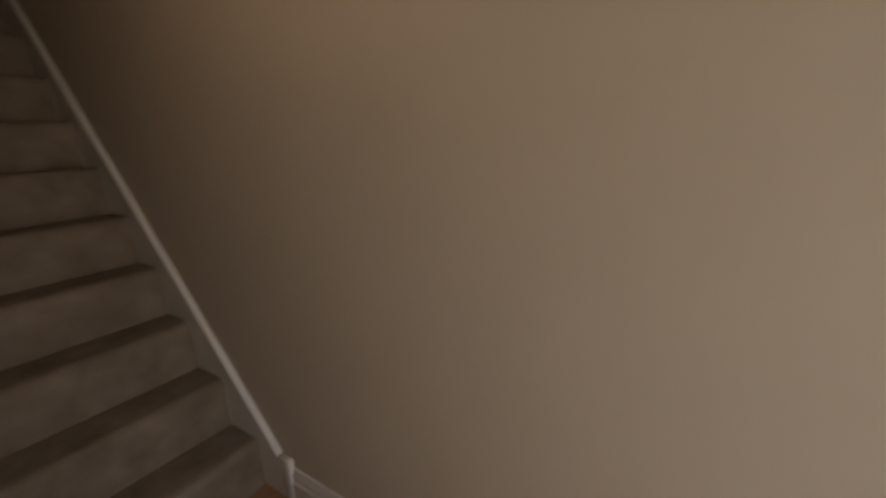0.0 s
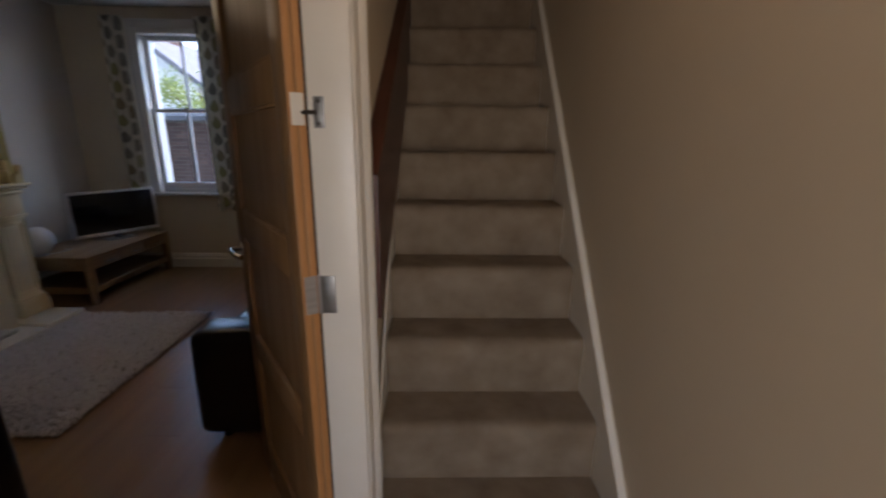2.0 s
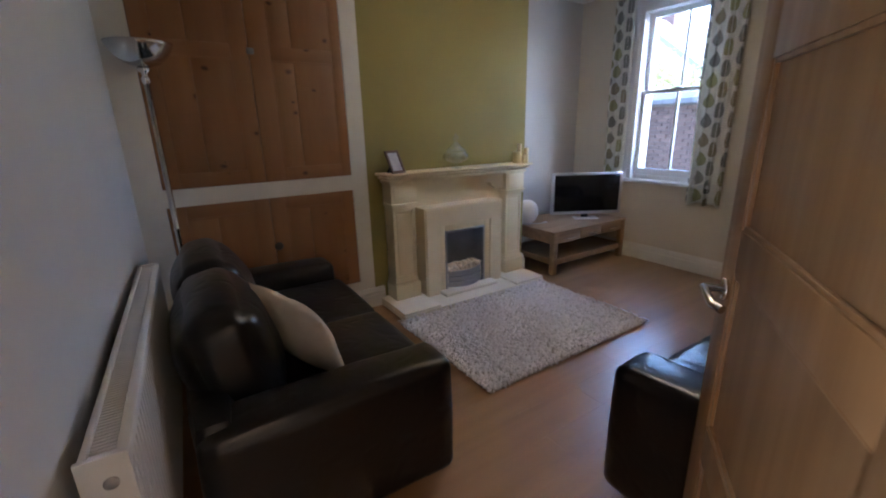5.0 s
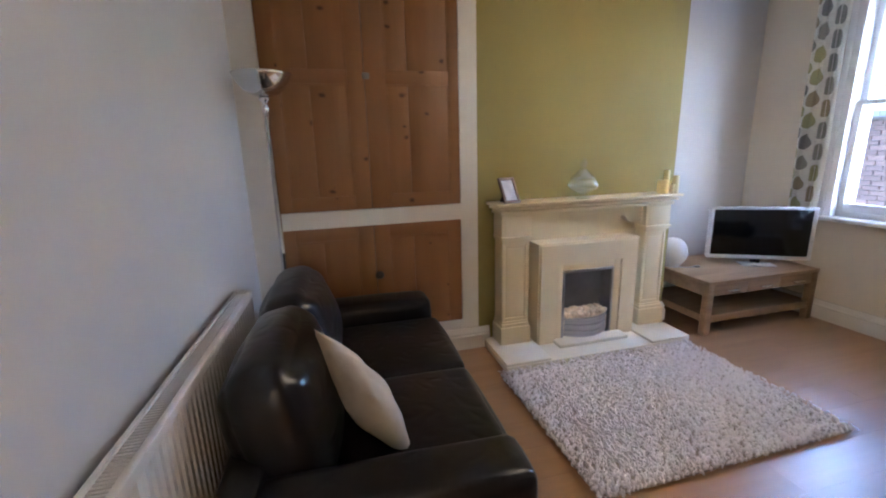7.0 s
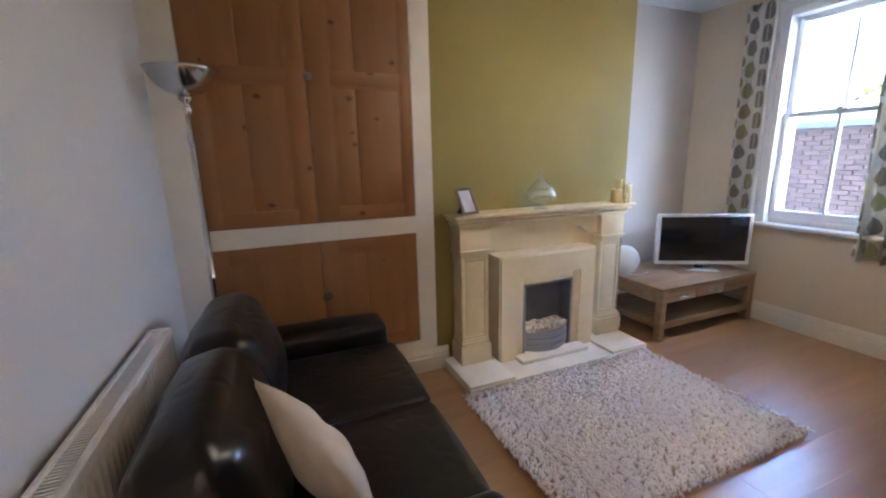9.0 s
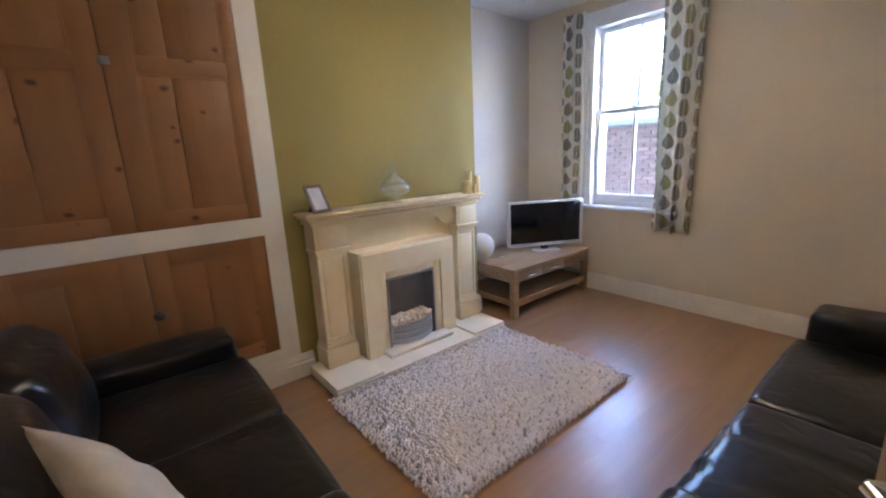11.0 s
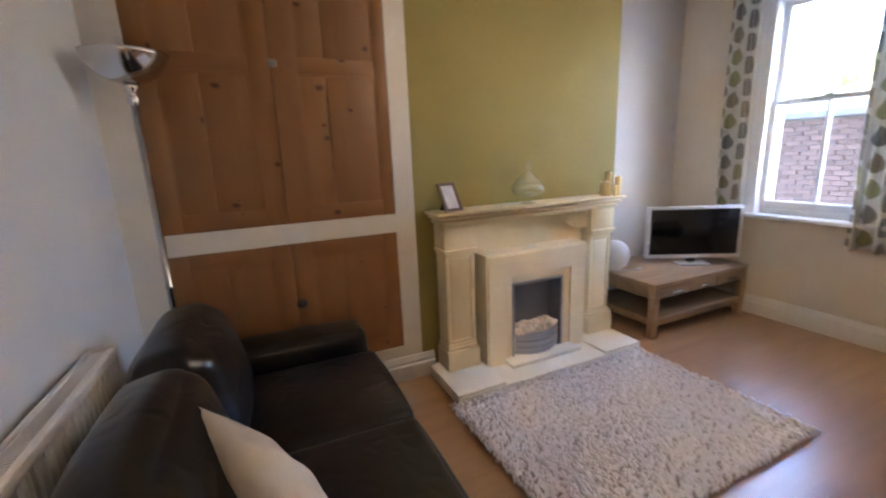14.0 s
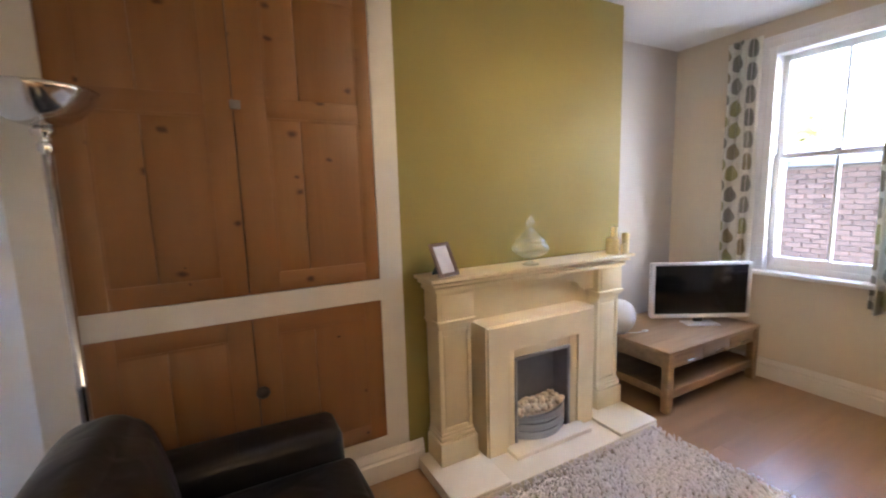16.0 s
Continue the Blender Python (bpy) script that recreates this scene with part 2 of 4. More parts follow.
M_PINE_H = knotty("waxed_pine_cross", (0.284, 0.131, 0.046), (0.248, 0.111, 0.037), (0.085, 0.034, 0.013), "Y")
M_DOOR = mat("oak_door_veneer", (0.33, 0.185, 0.078), (0.25, 0.132, 0.053), 1.5, (14, 14, 0.8), 0.38, bump=0.08, bscale=9, detail=6)
M_DOOREDGE = mat("orange_pine_lipping", (0.46, 0.225, 0.080), (0.36, 0.165, 0.055), 1.5, (20, 20, 0.8), 0.45, bump=0.08, bscale=9)
M_OAK = mat("limed_oak", (0.32, 0.208, 0.115), (0.23, 0.145, 0.078), 1.6, (14, 0.9, 14), 0.45, bump=0.10, bscale=9, vary=0.08, detail=6)
M_LAM = mat("laminate_oak", (0.375, 0.208, 0.094), (0.312, 0.168, 0.073), 1.4, (12, 0.8, 12), 0.30, bump=0.003, bscale=12, spec=0.75, vary=0.035, detail=6, rvar=0.01)
M_LAM.node_tree.nodes["Principled BSDF"].inputs["Coat Weight"].default_value = 0.5
M_LAM.node_tree.nodes["Principled BSDF"].inputs["Coat Roughness"].default_value = 0.42
M_JOINT = mat("dark_floor_joint", (0.16, 0.085, 0.04), None, 6, rough=0.7)
M_LEATHER = mat("dark_brown_leather", (0.0088, 0.0074, 0.0088), (0.0064, 0.0054, 0.0066), 3, rough=0.30, bump=0.05, bscale=70, spec=0.40, rvar=0.04, coat=0.25)
M_LEATHER.node_tree.nodes["Principled BSDF"].inputs["Coat Roughness"].default_value = 0.15
crinkle(M_LEATHER, 13.0, 0.30)
M_FEET = mat("dark_stained_feet", (0.02, 0.012, 0.008), None, 9, rough=0.4)
M_CARPET = mat("beige_stair_carpet", (0.39, 0.315, 0.232), (0.26, 0.200, 0.140), 8, rough=0.98, bump=0.9, bscale=420, spec=0.1)
M_MAHOG = mat("mahogany_stain", (0.075, 0.021, 0.011), (0.05, 0.014, 0.008), 1.5, (8, 1.0, 8), 0.35, bump=0.06, bscale=9)
M_STONE = mat("cream_cast_stone", (0.80, 0.69, 0.46), (0.76, 0.64, 0.42), 7, rough=0.55, bump=0.12, bscale=120)
M_HEARTH = mat("pale_marble_hearth", (0.84, 0.79, 0.66), (0.78, 0.72, 0.60), 6, rough=0.38, bump=0.06, bscale=90)
M_STEEL = mat("brushed_steel", (0.52, 0.52, 0.53), (0.42, 0.42, 0.43), 4, (1, 1, 30), 0.46, 1.0, 0.05, 60)
M_AGED = mat("aged_steel", (0.27, 0.265, 0.26), (0.20, 0.195, 0.19), 30, rough=0.45, metal=0.9, bump=0.05)
M_CHROME = mat("polished_chrome", (0.72, 0.72, 0.72), (0.66, 0.66, 0.66), 3, rough=0.12, metal=1.0, rvar=0.04)
M_FIREBACK = mat("grey_enamel_fireback", (0.21, 0.22, 0.245), (0.15, 0.155, 0.175), 5, rough=0.45, bump=0.1, bscale=30)
M_COAL = mat("pale_pebble_coal", (0.90, 0.82, 0.68), (0.74, 0.60, 0.44), 30, rough=0.8, bump=0.3, bscale=120, vary=0.15)
M_DARK = mat("dull_black", (0.02, 0.02, 0.02), None, 12, rough=0.7, bump=0.1)
M_SCREEN = mat("black_tv_glass", (0.006, 0.006, 0.007), None, 3, rough=0.12, rvar=0.02)
M_TVWHITE = mat("white_tv_plastic", (0.56, 0.55, 0.55), None, 8, rough=0.3)
M_RAD = mat("white_radiator_enamel", (0.72, 0.72, 0.70), (0.68, 0.68, 0.66), 8, rough=0.32, bump=0.03)
M_CUSHION = mat("cream_faux_silk", (0.60, 0.53, 0.42), (0.52, 0.455, 0.355), 9, rough=0.6, bump=0.3, bscale=40, spec=0.4)
M_CURTAIN = curtain_print("leaf_print_cotton")
M_GLASS = thin_glass("clear_glass")
M_PANE = glass_mat("window_pane_glass", ior=1.02)
M_WAX = mat("ivory_candle_wax", (0.80, 0.68, 0.38), (0.72, 0.60, 0.32), 18, rough=0.5, bump=0.05)
M_FRAMEW = mat("walnut_photo_frame", (0.18, 0.105, 0.075), (0.12, 0.07, 0.05), 4, (4, 4, 20), 0.4)
M_PAPER = mat("pale_photo_print", (0.66, 0.64, 0.66), (0.50, 0.48, 0.52), 12, rough=0.25)
M_BALL = mat("white_opal_shade", (0.64, 0.61, 0.57), None, 12, rough=0.5)
M_SHADE = glow("lit_cream_drum_shade", (1.0, 0.82, 0.56), 0.10)
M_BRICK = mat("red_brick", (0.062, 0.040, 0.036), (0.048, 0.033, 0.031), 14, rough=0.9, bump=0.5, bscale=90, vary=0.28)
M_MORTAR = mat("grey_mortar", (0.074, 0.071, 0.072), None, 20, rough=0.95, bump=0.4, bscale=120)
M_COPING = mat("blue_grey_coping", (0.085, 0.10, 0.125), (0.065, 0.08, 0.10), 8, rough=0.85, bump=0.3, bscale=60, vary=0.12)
M_RENDER = mat("white_render", (0.75, 0.75, 0.74), (0.68, 0.68, 0.67), 3, rough=0.9, bump=0.2)
M_SLATE = mat("grey_roof_slate", (0.16, 0.16, 0.18), (0.11, 0.11, 0.12), 6, rough=0.7, bump=0.3)
M_LEAF = leaf_mat("green_foliage")
M_BARK = mat("brown_bark", (0.10, 0.075, 0.05), (0.06, 0.045, 0.03), 8, rough=0.95, bump=0.6, bscale=30)
M_GROUND = mat("yard_paving", (0.28, 0.26, 0.24), (0.20, 0.19, 0.18), 3, rough=0.9, bump=0.3, bscale=40)
# woven backing, its colour darkened to give the shadow between pile strands
M_RUGBACK = mat("shade_darkened_rug_backing", (0.36, 0.31, 0.27), (0.28, 0.24, 0.21), 40, rough=0.95, bump=0.5, bscale=200, spec=0.1)
M_RUG = mat("pale_shag_pile", (0.88, 0.85, 0.86), (0.74, 0.70, 0.70), 30, rough=0.95, spec=0.15)
M_BLACKM = mat("dark_bronze_metal", (0.10, 0.09, 0.08), None, 9, rough=0.4, metal=0.8)
M_CABLE = mat("white_cable", (0.6, 0.58, 0.55), None, 9, rough=0.5)


SOFT = (M_LEATHER, M_CUSHION, M_CURTAIN, M_CHROME, M_GLASS, M_BALL, M_CARPET)


# ---------------------------------------------------------------- mesh helpers
def box(bm, lo, hi, r=0.0, seg=2):
    """A box from corner to corner, its edges rounded by r."""
    c = [(lo[i] + hi[i]) / 2 for i in range(3)]
    s = [abs(hi[i] - lo[i]) for i in range(3)]
    vs = bmesh.ops.create_cube(bm, size=1.0, matrix=Matrix.Translation(c) @ Matrix.Diagonal((*s, 1)))["verts"]
    if r > 0:
        es = list({e for v in vs for e in v.link_edges})
        bmesh.ops.bevel(bm, geom=es, offset=min(r, min(s) * 0.45), segments=seg, profile=0.5, affect="EDGES")
    return bm


def bx(lo, hi, r=0.0, seg=2):
    return box(bmesh.new(), lo, hi, r, seg)


def lathe(bm, profile, seg=32, at=(0, 0, 0), m=None):
    """Turns (radius, height) pairs about the upright axis."""
    rings = []
    m = m or Matrix.Identity(4)
    for rad, z in profile:
        ring = []
        for i in range(seg):
            a = 2 * math.pi * i / seg
            ring.append(bm.verts.new(Vector(at) + m @ Vector((rad * math.cos(a), rad * math.sin(a), z))))
        rings.append(ring)
    for a, b in zip(rings, rings[1:]):
        for i in range(seg):
            j = (i + 1) % seg
            bm.faces.new((a[i], a[j], b[j], b[i]))
    for ring, flip in ((rings[0], True), (rings[-1], False)):
        if (ring[0].co - ring[seg // 2].co).length > 1e-5:
            bm.faces.new(ring[::-1] if flip else ring)
    return bm


def sweep(bm, profile, path, close=True):
    """Carries a flat outline (side, up) along a path in the floor plan, upright, mitred."""
    n = len(path)
    rings = []
    for i, p in enumerate(path):
        p = Vector(p)
        d1 = (Vector(path[i]) - Vector(path[i - 1])).normalized() if i else None
        d2 = (Vector(path[i + 1]) - p).normalized() if i < n - 1 else None
        d = ((d1 or d2) + (d2 or d1)).normalized()
        side = Vector((d.y, -d.x, 0)).normalized()
        ref = (d2 or d1)
        k = 1 / max(0.3, abs(Vector((ref.y, -ref.x, 0)).normalized().dot(side)))
        rings.append([bm.verts.new(p + side * (s * k) + Vector((0, 0, u))) for s, u in profile])
    m = len(profile)
    for a, b in zip(rings, rings[1:]):
        for i in range(m if close else m - 1):
            j = (i + 1) % m
            bm.faces.new((a[i], a[j], b[j], b[i]))
    bm.faces.new(rings[0][::-1])
    bm.faces.new(rings[-1])
    bmesh.ops.recalc_face_normals(bm, faces=bm.faces)
    return bm


def prism(bm, outline, axis, a, b):
    """A flat outline given a thickness from a to b along an axis."""
    def at(p, h):
        return {"x": (h, p[0], p[1]), "y": (p[0], h, p[1]), "z": (p[0], p[1], h)}[axis]
    r1 = [bm.verts.new(at(p, a)) for p in outline]
    r2 = [bm.verts.new(at(p, b)) for p in outline]
    for i in range(len(outline)):
        j = (i + 1) % len(outline)
        bm.faces.new((r1[i], r1[j], r2[j], r2[i]))
    bm.faces.new(r1[::-1])
    bm.faces.new(r2)
    bmesh.ops.recalc_face_normals(bm, faces=bm.faces)
    return bm


def tube(bm, points, rad, seg=10):
    """A round bar through points."""
    rings = []
    up = Vector((0.03, 0.02, 1)).normalized()
    for i, p in enumerate(points):
        a = Vector(points[max(0, i - 1)])
        b = Vector(points[min(len(points) - 1, i + 1)])
        d = (b - a).normalized()
        u = d.cross(up)
        if u.length < 0.08:
            u = d.cross(Vector((1, 0, 0)))
        u.normalize()
        w = d.cross(u)
        rings.append([bm.verts.new(Vector(p) + (u * math.cos(2 * math.pi * k / seg) + w * math.sin(2 * math.pi * k / seg)) * rad) for k in range(seg)])
    for a, b in zip(rings, rings[1:]):
        for k in range(seg):
            j = (k + 1) % seg
            bm.faces.new((a[k], a[j], b[j], b[k]))
    bm.faces.new(rings[0][::-1])
    bm.faces.new(rings[-1])
    bmesh.ops.recalc_face_normals(bm, faces=bm.faces)
    return bm


def soft(lo, hi, r, puff=(0, 0, 0), cuts=9, wob=0.0, seed=0, grooves=0):
    """A padded block: rounded by r, each side swollen by puff, slightly uneven."""
    bm = bmesh.new()
    bmesh.ops.create_cube(bm, size=2.0)
    bmesh.ops.subdivide_edges(bm, edges=bm.edges[:], cuts=cuts, use_grid_fill=True)
    c = Vector([(lo[i] + hi[i]) / 2 for i in range(3)])
    h = Vector([abs(hi[i] - lo[i]) / 2 for i in range(3)])
    for v in bm.verts:
        q = [math.copysign(abs(k) ** 0.75, k) for k in v.co]
        p = Vector([q[i] * h[i] for i in range(3)])
        core = Vector([max(-h[i] + r, min(h[i] - r, p[i])) for i in range(3)])
        d = p - core
        p2 = core + d.normalized() * r if d.length > 1e-9 else p
        sw = Vector([puff[i] * q[i] * (1 - q[(i + 1) % 3] ** 2) * (1 - q[(i + 2) % 3] ** 2) for i in range(3)])
        p2 = p2 + sw
        if wob:
            nv = noise.noise_vector((c + p2) * 5.0 + Vector((seed, 0, 0)))
            p2 = p2 + nv * wob
        for g in range(grooves):
            gx = h.x * (2 * (g + 1) / (grooves + 1) - 1)
            dip = 0.008 * math.exp(-(((p2.x - gx) / 0.018) ** 2))
            if p2.z > 0:
                p2.z -= dip
            if p2.y > h.y * 0.8:
                p2.y -= dip
        v.co = c + p2
    return bm


def mesh_of(name, bm, material, smooth=True, sharp=24):
    me = bpy.data.meshes.new(name)
    if smooth:
        for f in bm.faces:
            f.smooth = True
        for e in bm.edges:
            if len(e.link_faces) == 2 and e.calc_face_angle(0) > radians(sharp):
                e.smooth = False
    bm.to_mesh(me)
    bm.free()
    me.materials.append(material)
    return me


def part(name, bm, material, parent, label="", m=None):
    ob = new(name, mesh_of(name, bm, material, True, 65 if material in SOFT else 24))
    ob.parent = parent
    if m is not None:
        ob.matrix_basis = m
    if label:
        ob["label"] = label
    return ob


def thing(name, label, category, m, group=""):
    ob = new(name)
    ob.empty_display_size = 0.1
    ob.matrix_basis = m
    return tagged(ob, label, category, group)


def single(name, bm, material, label, category, m=None, kind="", group=""):
    ob = new(name, mesh_of(name, bm, material))
    if m is not None:
        ob.matrix_basis = m
    return tagged(ob, label, category, group, kind)


def piece(name, me, parent, m):
    """One of many alike pieces that share a mesh."""
    ob = new(name, me)
    ob.parent = parent
    ob.matrix_basis = m
    return ob


# ---------------------------------------------------------------- the setting
CEIL = 2.66


def south(x):
    """The wall with the radiator runs a little out of square."""
    return 0.068 - 0.031 * x


S = "structure"
floor = single("floor", bx((-0.57, -2.4, -0.12), (4.05, 4.62, -0.007)), M_JOINT, "oak laminate floor with long planks", "floor", kind=S)
single("ceiling", bx((-0.57, -0.02, CEIL), (3.11, 4.62, CEIL + 0.12)), M_CEIL, "plain white painted ceiling", "ceiling", kind=S)
single("ceiling_hall", bx((2.62, -2.4, CEIL), (4.05, 0.72, CEIL + 0.12)), M_CEIL, "plain white hall ceiling", "ceiling", kind=S)
single("ceiling_stairwell", bx((3.11, 0.72, 4.9), (4.05, 5.2, 5.0)), M_CEIL, "plain stairwell ceiling", "ceiling", kind=S)
single("wall_south", prism(bmesh.new(), [(-0.57, south(-0.57)), (2.98, south(2.98)), (2.98, south(2.98) - 0.12), (-0.57, south(-0.57) - 0.12)], "z", 0, CEIL),
       M_SOUTH, "off-white painted wall behind the radiator", "wall", kind=S)
bm = bmesh.new()
box(bm, (-0.57, 4.36, 0), (0.27, 4.60, CEIL))
box(bm, (1.13, 4.36, 0), (3.11, 4.60, CEIL))
box(bm, (0.27, 4.36, 0), (1.13, 4.60, 0.835))
box(bm, (0.27, 4.36, 2.49), (1.13, 4.60, CEIL))
single("wall_north", bm, M_CREAM, "cream painted wall with the sash window", "wall", kind=S)
bm = bmesh.new()
box(bm, (2.98, 0.80, 0), (3.11, 4.36, CEIL))
box(bm, (2.98, -2.4, 2.03), (3.11, 0.80, CEIL))
# unseen hall side wall, with an opening added for the side fill lamp
box(bm, (2.62, -0.66, 0), (2.74, -0.10, CEIL))
box(bm, (2.62, -2.4, 0), (2.74, -1.44, CEIL))
box(bm, (2.62, -1.44, 2.03), (2.74, -0.66, CEIL))
box(bm, (2.50, -1.6, 0), (2.62, -0.5, CEIL))
single("wall_east", bm, M_CREAM, "cream painted wall between room and stairs", "wall", kind=S)
single("wall_stair_upper", bx((2.98, 0.72, CEIL + 0.12), (3.11, 5.2, 4.9)), M_CREAM, "cream stairwell wall above the room", "wall", kind=S)
single("wall_west", bx((-0.57, south(-0.57), 0), (-0.43, 4.36, CEIL)), M_WHITEWALL, "white painted alcove wall", "wall", kind=S)
single("wall_hall_east", bx((3.92, -2.4, 0), (4.05, 5.2, 4.9)), M_CREAM, "cream painted party wall beside the stairs", "wall", kind=S)
bm = bmesh.new()
box(bm, (2.62, -2.4, 0), (3.92, -2.28, 0.35))
box(bm, (2.62, -2.4, 2.1), (3.92, -2.28, CEIL))
box(bm, (2.62, -2.4, 0.35), (3.18, -2.28, 2.1))
box(bm, (3.82, -2.4, 0.35), (3.92, -2.28, 2.1))
single("wall_hall_front", bm, M_CREAM, "plain wall closing the hall with a light opening", "wall", kind=S)
single("wall_north_upper", bx((-4.0, 4.36, CEIL + 0.12), (4.05, 4.60, 7.6)), M_BRICK, "plain upper wall of the house", "wall", kind=S)
single("wall_stair_top", bx((3.11, 5.08, 0), (3.92, 5.2, 4.9)), M_CREAM, "plain wall closing the stairwell", "wall", kind=S)
single("wall_hall_bulkhead", bx((3.11, 0.62, CEIL + 0.12), (3.92, 0.72, 4.9)), M_CREAM, "plain wall above the hall ceiling", "wall", kind=S)

# chimney breast: olive front, white sides
bm = bx((-0.43, 1.52, 0), (0, 3.135, CEIL))
ob = single("wall_chimney_breast", bm, M_WHITEWALL, "olive green painted chimney breast", "wall", kind=S)
ob.data.materials.append(M_GREEN)
for p in ob.data.polygons:
    if p.normal.x > 0.9:
        p.material_index = 1

# skirting boards
SKIRT = [(0, 0), (0.024, 0), (0.024, 0.098), (0.015, 0.106), (0.015, 0.112), (0.020, 0.120), (0.018, 0.130), (0.010, 0.144), (0.008, 0.154), (0, 0.158)]
bm = bmesh.new()
sweep(bm, SKIRT, [(0, 3.05, 0), (0, 3.135, 0), (-0.43, 3.135, 0), (-0.43, 4.36, 0), (2.98, 4.36, 0), (2.98, 0.9, 0)])
sweep(bm, SKIRT, [(2.98, south(2.98), 0), (0, south(0), 0), (0.0, 1.60, 0)])
single("baseboard", bm, M_GLOSS, "cream gloss moulded skirting board", "skirting board", kind=S)
bm = bmesh.new()
sweep(bm, SKIRT, [(3.92, 0.70, 0), (3.92, -2.28, 0)])
single("baseboard_hall", bm, M_GLOSS, "white gloss skirting board in the hall", "skirting board", kind=S)

# door lining and architraves
bm = bmesh.new()
box(bm, (3.023, 0.769, 0), (3.125, 0.805, 2.03), 0.002)
box(bm, (2.978, 0.790, 0), (3.023, 0.805, 2.03))
box(bm, (2.98, -0.135, 0), (2.996, 0.018, 2.03), 0.002)
box(bm, (2.978, 0.016, 2.0), (3.125, 0.769, 2.03), 0.002)
single("trim", bm, M_GLOSS, "white gloss door lining", "door lining", kind=S)
# black strip added for the shadow in the rebate gap; no real seal
single("trim_seal", bx((3.010, 0.7765, 0), (3.0225, 0.7895, 2.0), 0.002), M_DARK, "black strip standing for shadow in the door rebate", "door seal", kind=S)
ARCH = [(0, 0), (0.018, 0), (0.024, 0.014), (0.024, 0.042), (0.034, 0.054), (0.040, 0.066), (0.040, 0.080), (0.034, 0.090), (0.026, 0.096), (0, 0.096)]
bm = bmesh.new()
prism(bm, [(3.11 + s, 0.790 + u) for s, u in ARCH], "z", 0, 2.10)
box(bm, (3.11, -0.018, 2.02), (3.134, 0.790, 2.10), 0.004)
prism(bm, [(2.98 - s, 0.806 + u) for s, u in ARCH], "z", 0, 2.10)
box(bm, (2.956, -0.01, 2.035), (2.98, 0.806, 2.10), 0.004)
JAMB = [(0, 0.014), (0.014, 0.014), (0.016, 0.010), (0.016, -0.022), (0.024, -0.028), (0.030, -0.036), (0.030, -0.044), (0.024, -0.050), (0.020, -0.052), (0.020, -0.094), (0.026, -0.100), (0.026, -0.112), (0.020, -0.120), (0, -0.120)]
prism(bm, [(2.996 + s, y) for s, y in JAMB], "z", 0, 2.03)
single("trim_architrave", bm, M_GLOSS, "white gloss moulded architrave round the doorway", "architrave", kind=S)

# ---------------------------------------------------------------- stairs
RISE, GOING, FOOT = 0.228, 0.195, 0.838
stairs = thing("staircase", "steep closed staircase with worn beige carpet", "stairs", pose(3.5, FOOT, 0))
NST = 12
for i in range(NST):
    y0, z0 = i * GOING, i * RISE
    bm = bmesh.new()
    prof = [(y0, 0 if i == 0 else z0 - 0.02), (y0 - 0.002, z0 + RISE - 0.075), (y0 - 0.008, z0 + RISE - 0.050), (y0 - 0.010, z0 + RISE - 0.030), (y0 - 0.003, z0 + RISE - 0.011),
            (y0 + 0.012, z0 + RISE - 0.002), (y0 + 0.035, z0 + RISE), (y0 + GOING + 0.012, z0 + RISE), (y0 + GOING + 0.012, 0 if i == 0 else z0 - 0.02)]
    prism(bm, prof, "x", -0.372, 0.392)
    part("step", bm, M_CARPET, stairs)
single("landing", bx((3.11, FOOT + NST * GOING, NST * RISE - 0.1), (3.92, 5.1, NST * RISE)), M_CARPET, "beige carpeted landing at the stair top", "landing", kind=S)


def slope(x0, x1, lo, hi, y0, y1):
    """A board that follows the pitch of the stairs."""
    k = RISE / GOING
    return prism(bmesh.new(), [(y0, k * y0 + lo), (y1, k * y1 + lo), (y1, k * y1 + hi), (y0, k * y0 + hi)], "x", x0, x1)


part("string", slope(0.392, 0.419, -0.10, 0.355, -0.13, 2.5), M_GLOSS, stairs, "white gloss wall string")
part("string", slope(-0.381, -0.372, -0.10, 0.27, 0.02, 2.5), M_GLOSS, stairs, "white gloss wall string")
part("rail", prism(bmesh.new(), [(0.055, 0.92), (2.6, 2.45), (2.6, 2.87), (0.055, 1.33)], "x", -0.389, -0.340), M_MAHOG, stairs, "dark mahogany-stained rail board")
part("newel_block", bx((0.392, -0.20, 0.0), (0.419, -0.13, 0.20), 0.003), M_GLOSS, stairs)

# ---------------------------------------------------------------- window
win = thing("window_1", "white painted two-over-two sash window", "window", pose(0.70, 4.43, 0.835))
win["kind"] = S
W2, H = 0.43, 1.655
bm = bmesh.new()
for s in (-1, 1):
    box(bm, (s * W2, -0.085, 0), (s * (W2 - 0.062), 0.17, H), 0.004)
box(bm, (-W2 + 0.062, -0.085, H - 0.075), (W2 - 0.062, 0.17, H), 0.004)
box(bm, (-W2 + 0.062, -0.02, 0), (W2 - 0.062, 0.17, 0.05), 0.004)
for s in (-1, 1):
    box(bm, (s * (W2 + 0.035), -0.092, -0.01), (s * (W2 - 0.012), -0.071, H + 0.03), 0.005)
box(bm, (-W2 - 0.035, -0.094, H - 0.02), (W2 + 0.035, -0.071, H + 0.045), 0.005)
part("window_frame", bm, M_UPVC, win)
part("window_sill", bx((-W2 - 0.06, -0.135, -0.025), (W2 + 0.06, -0.02, 0.006), 0.008), M_UPVC, win)


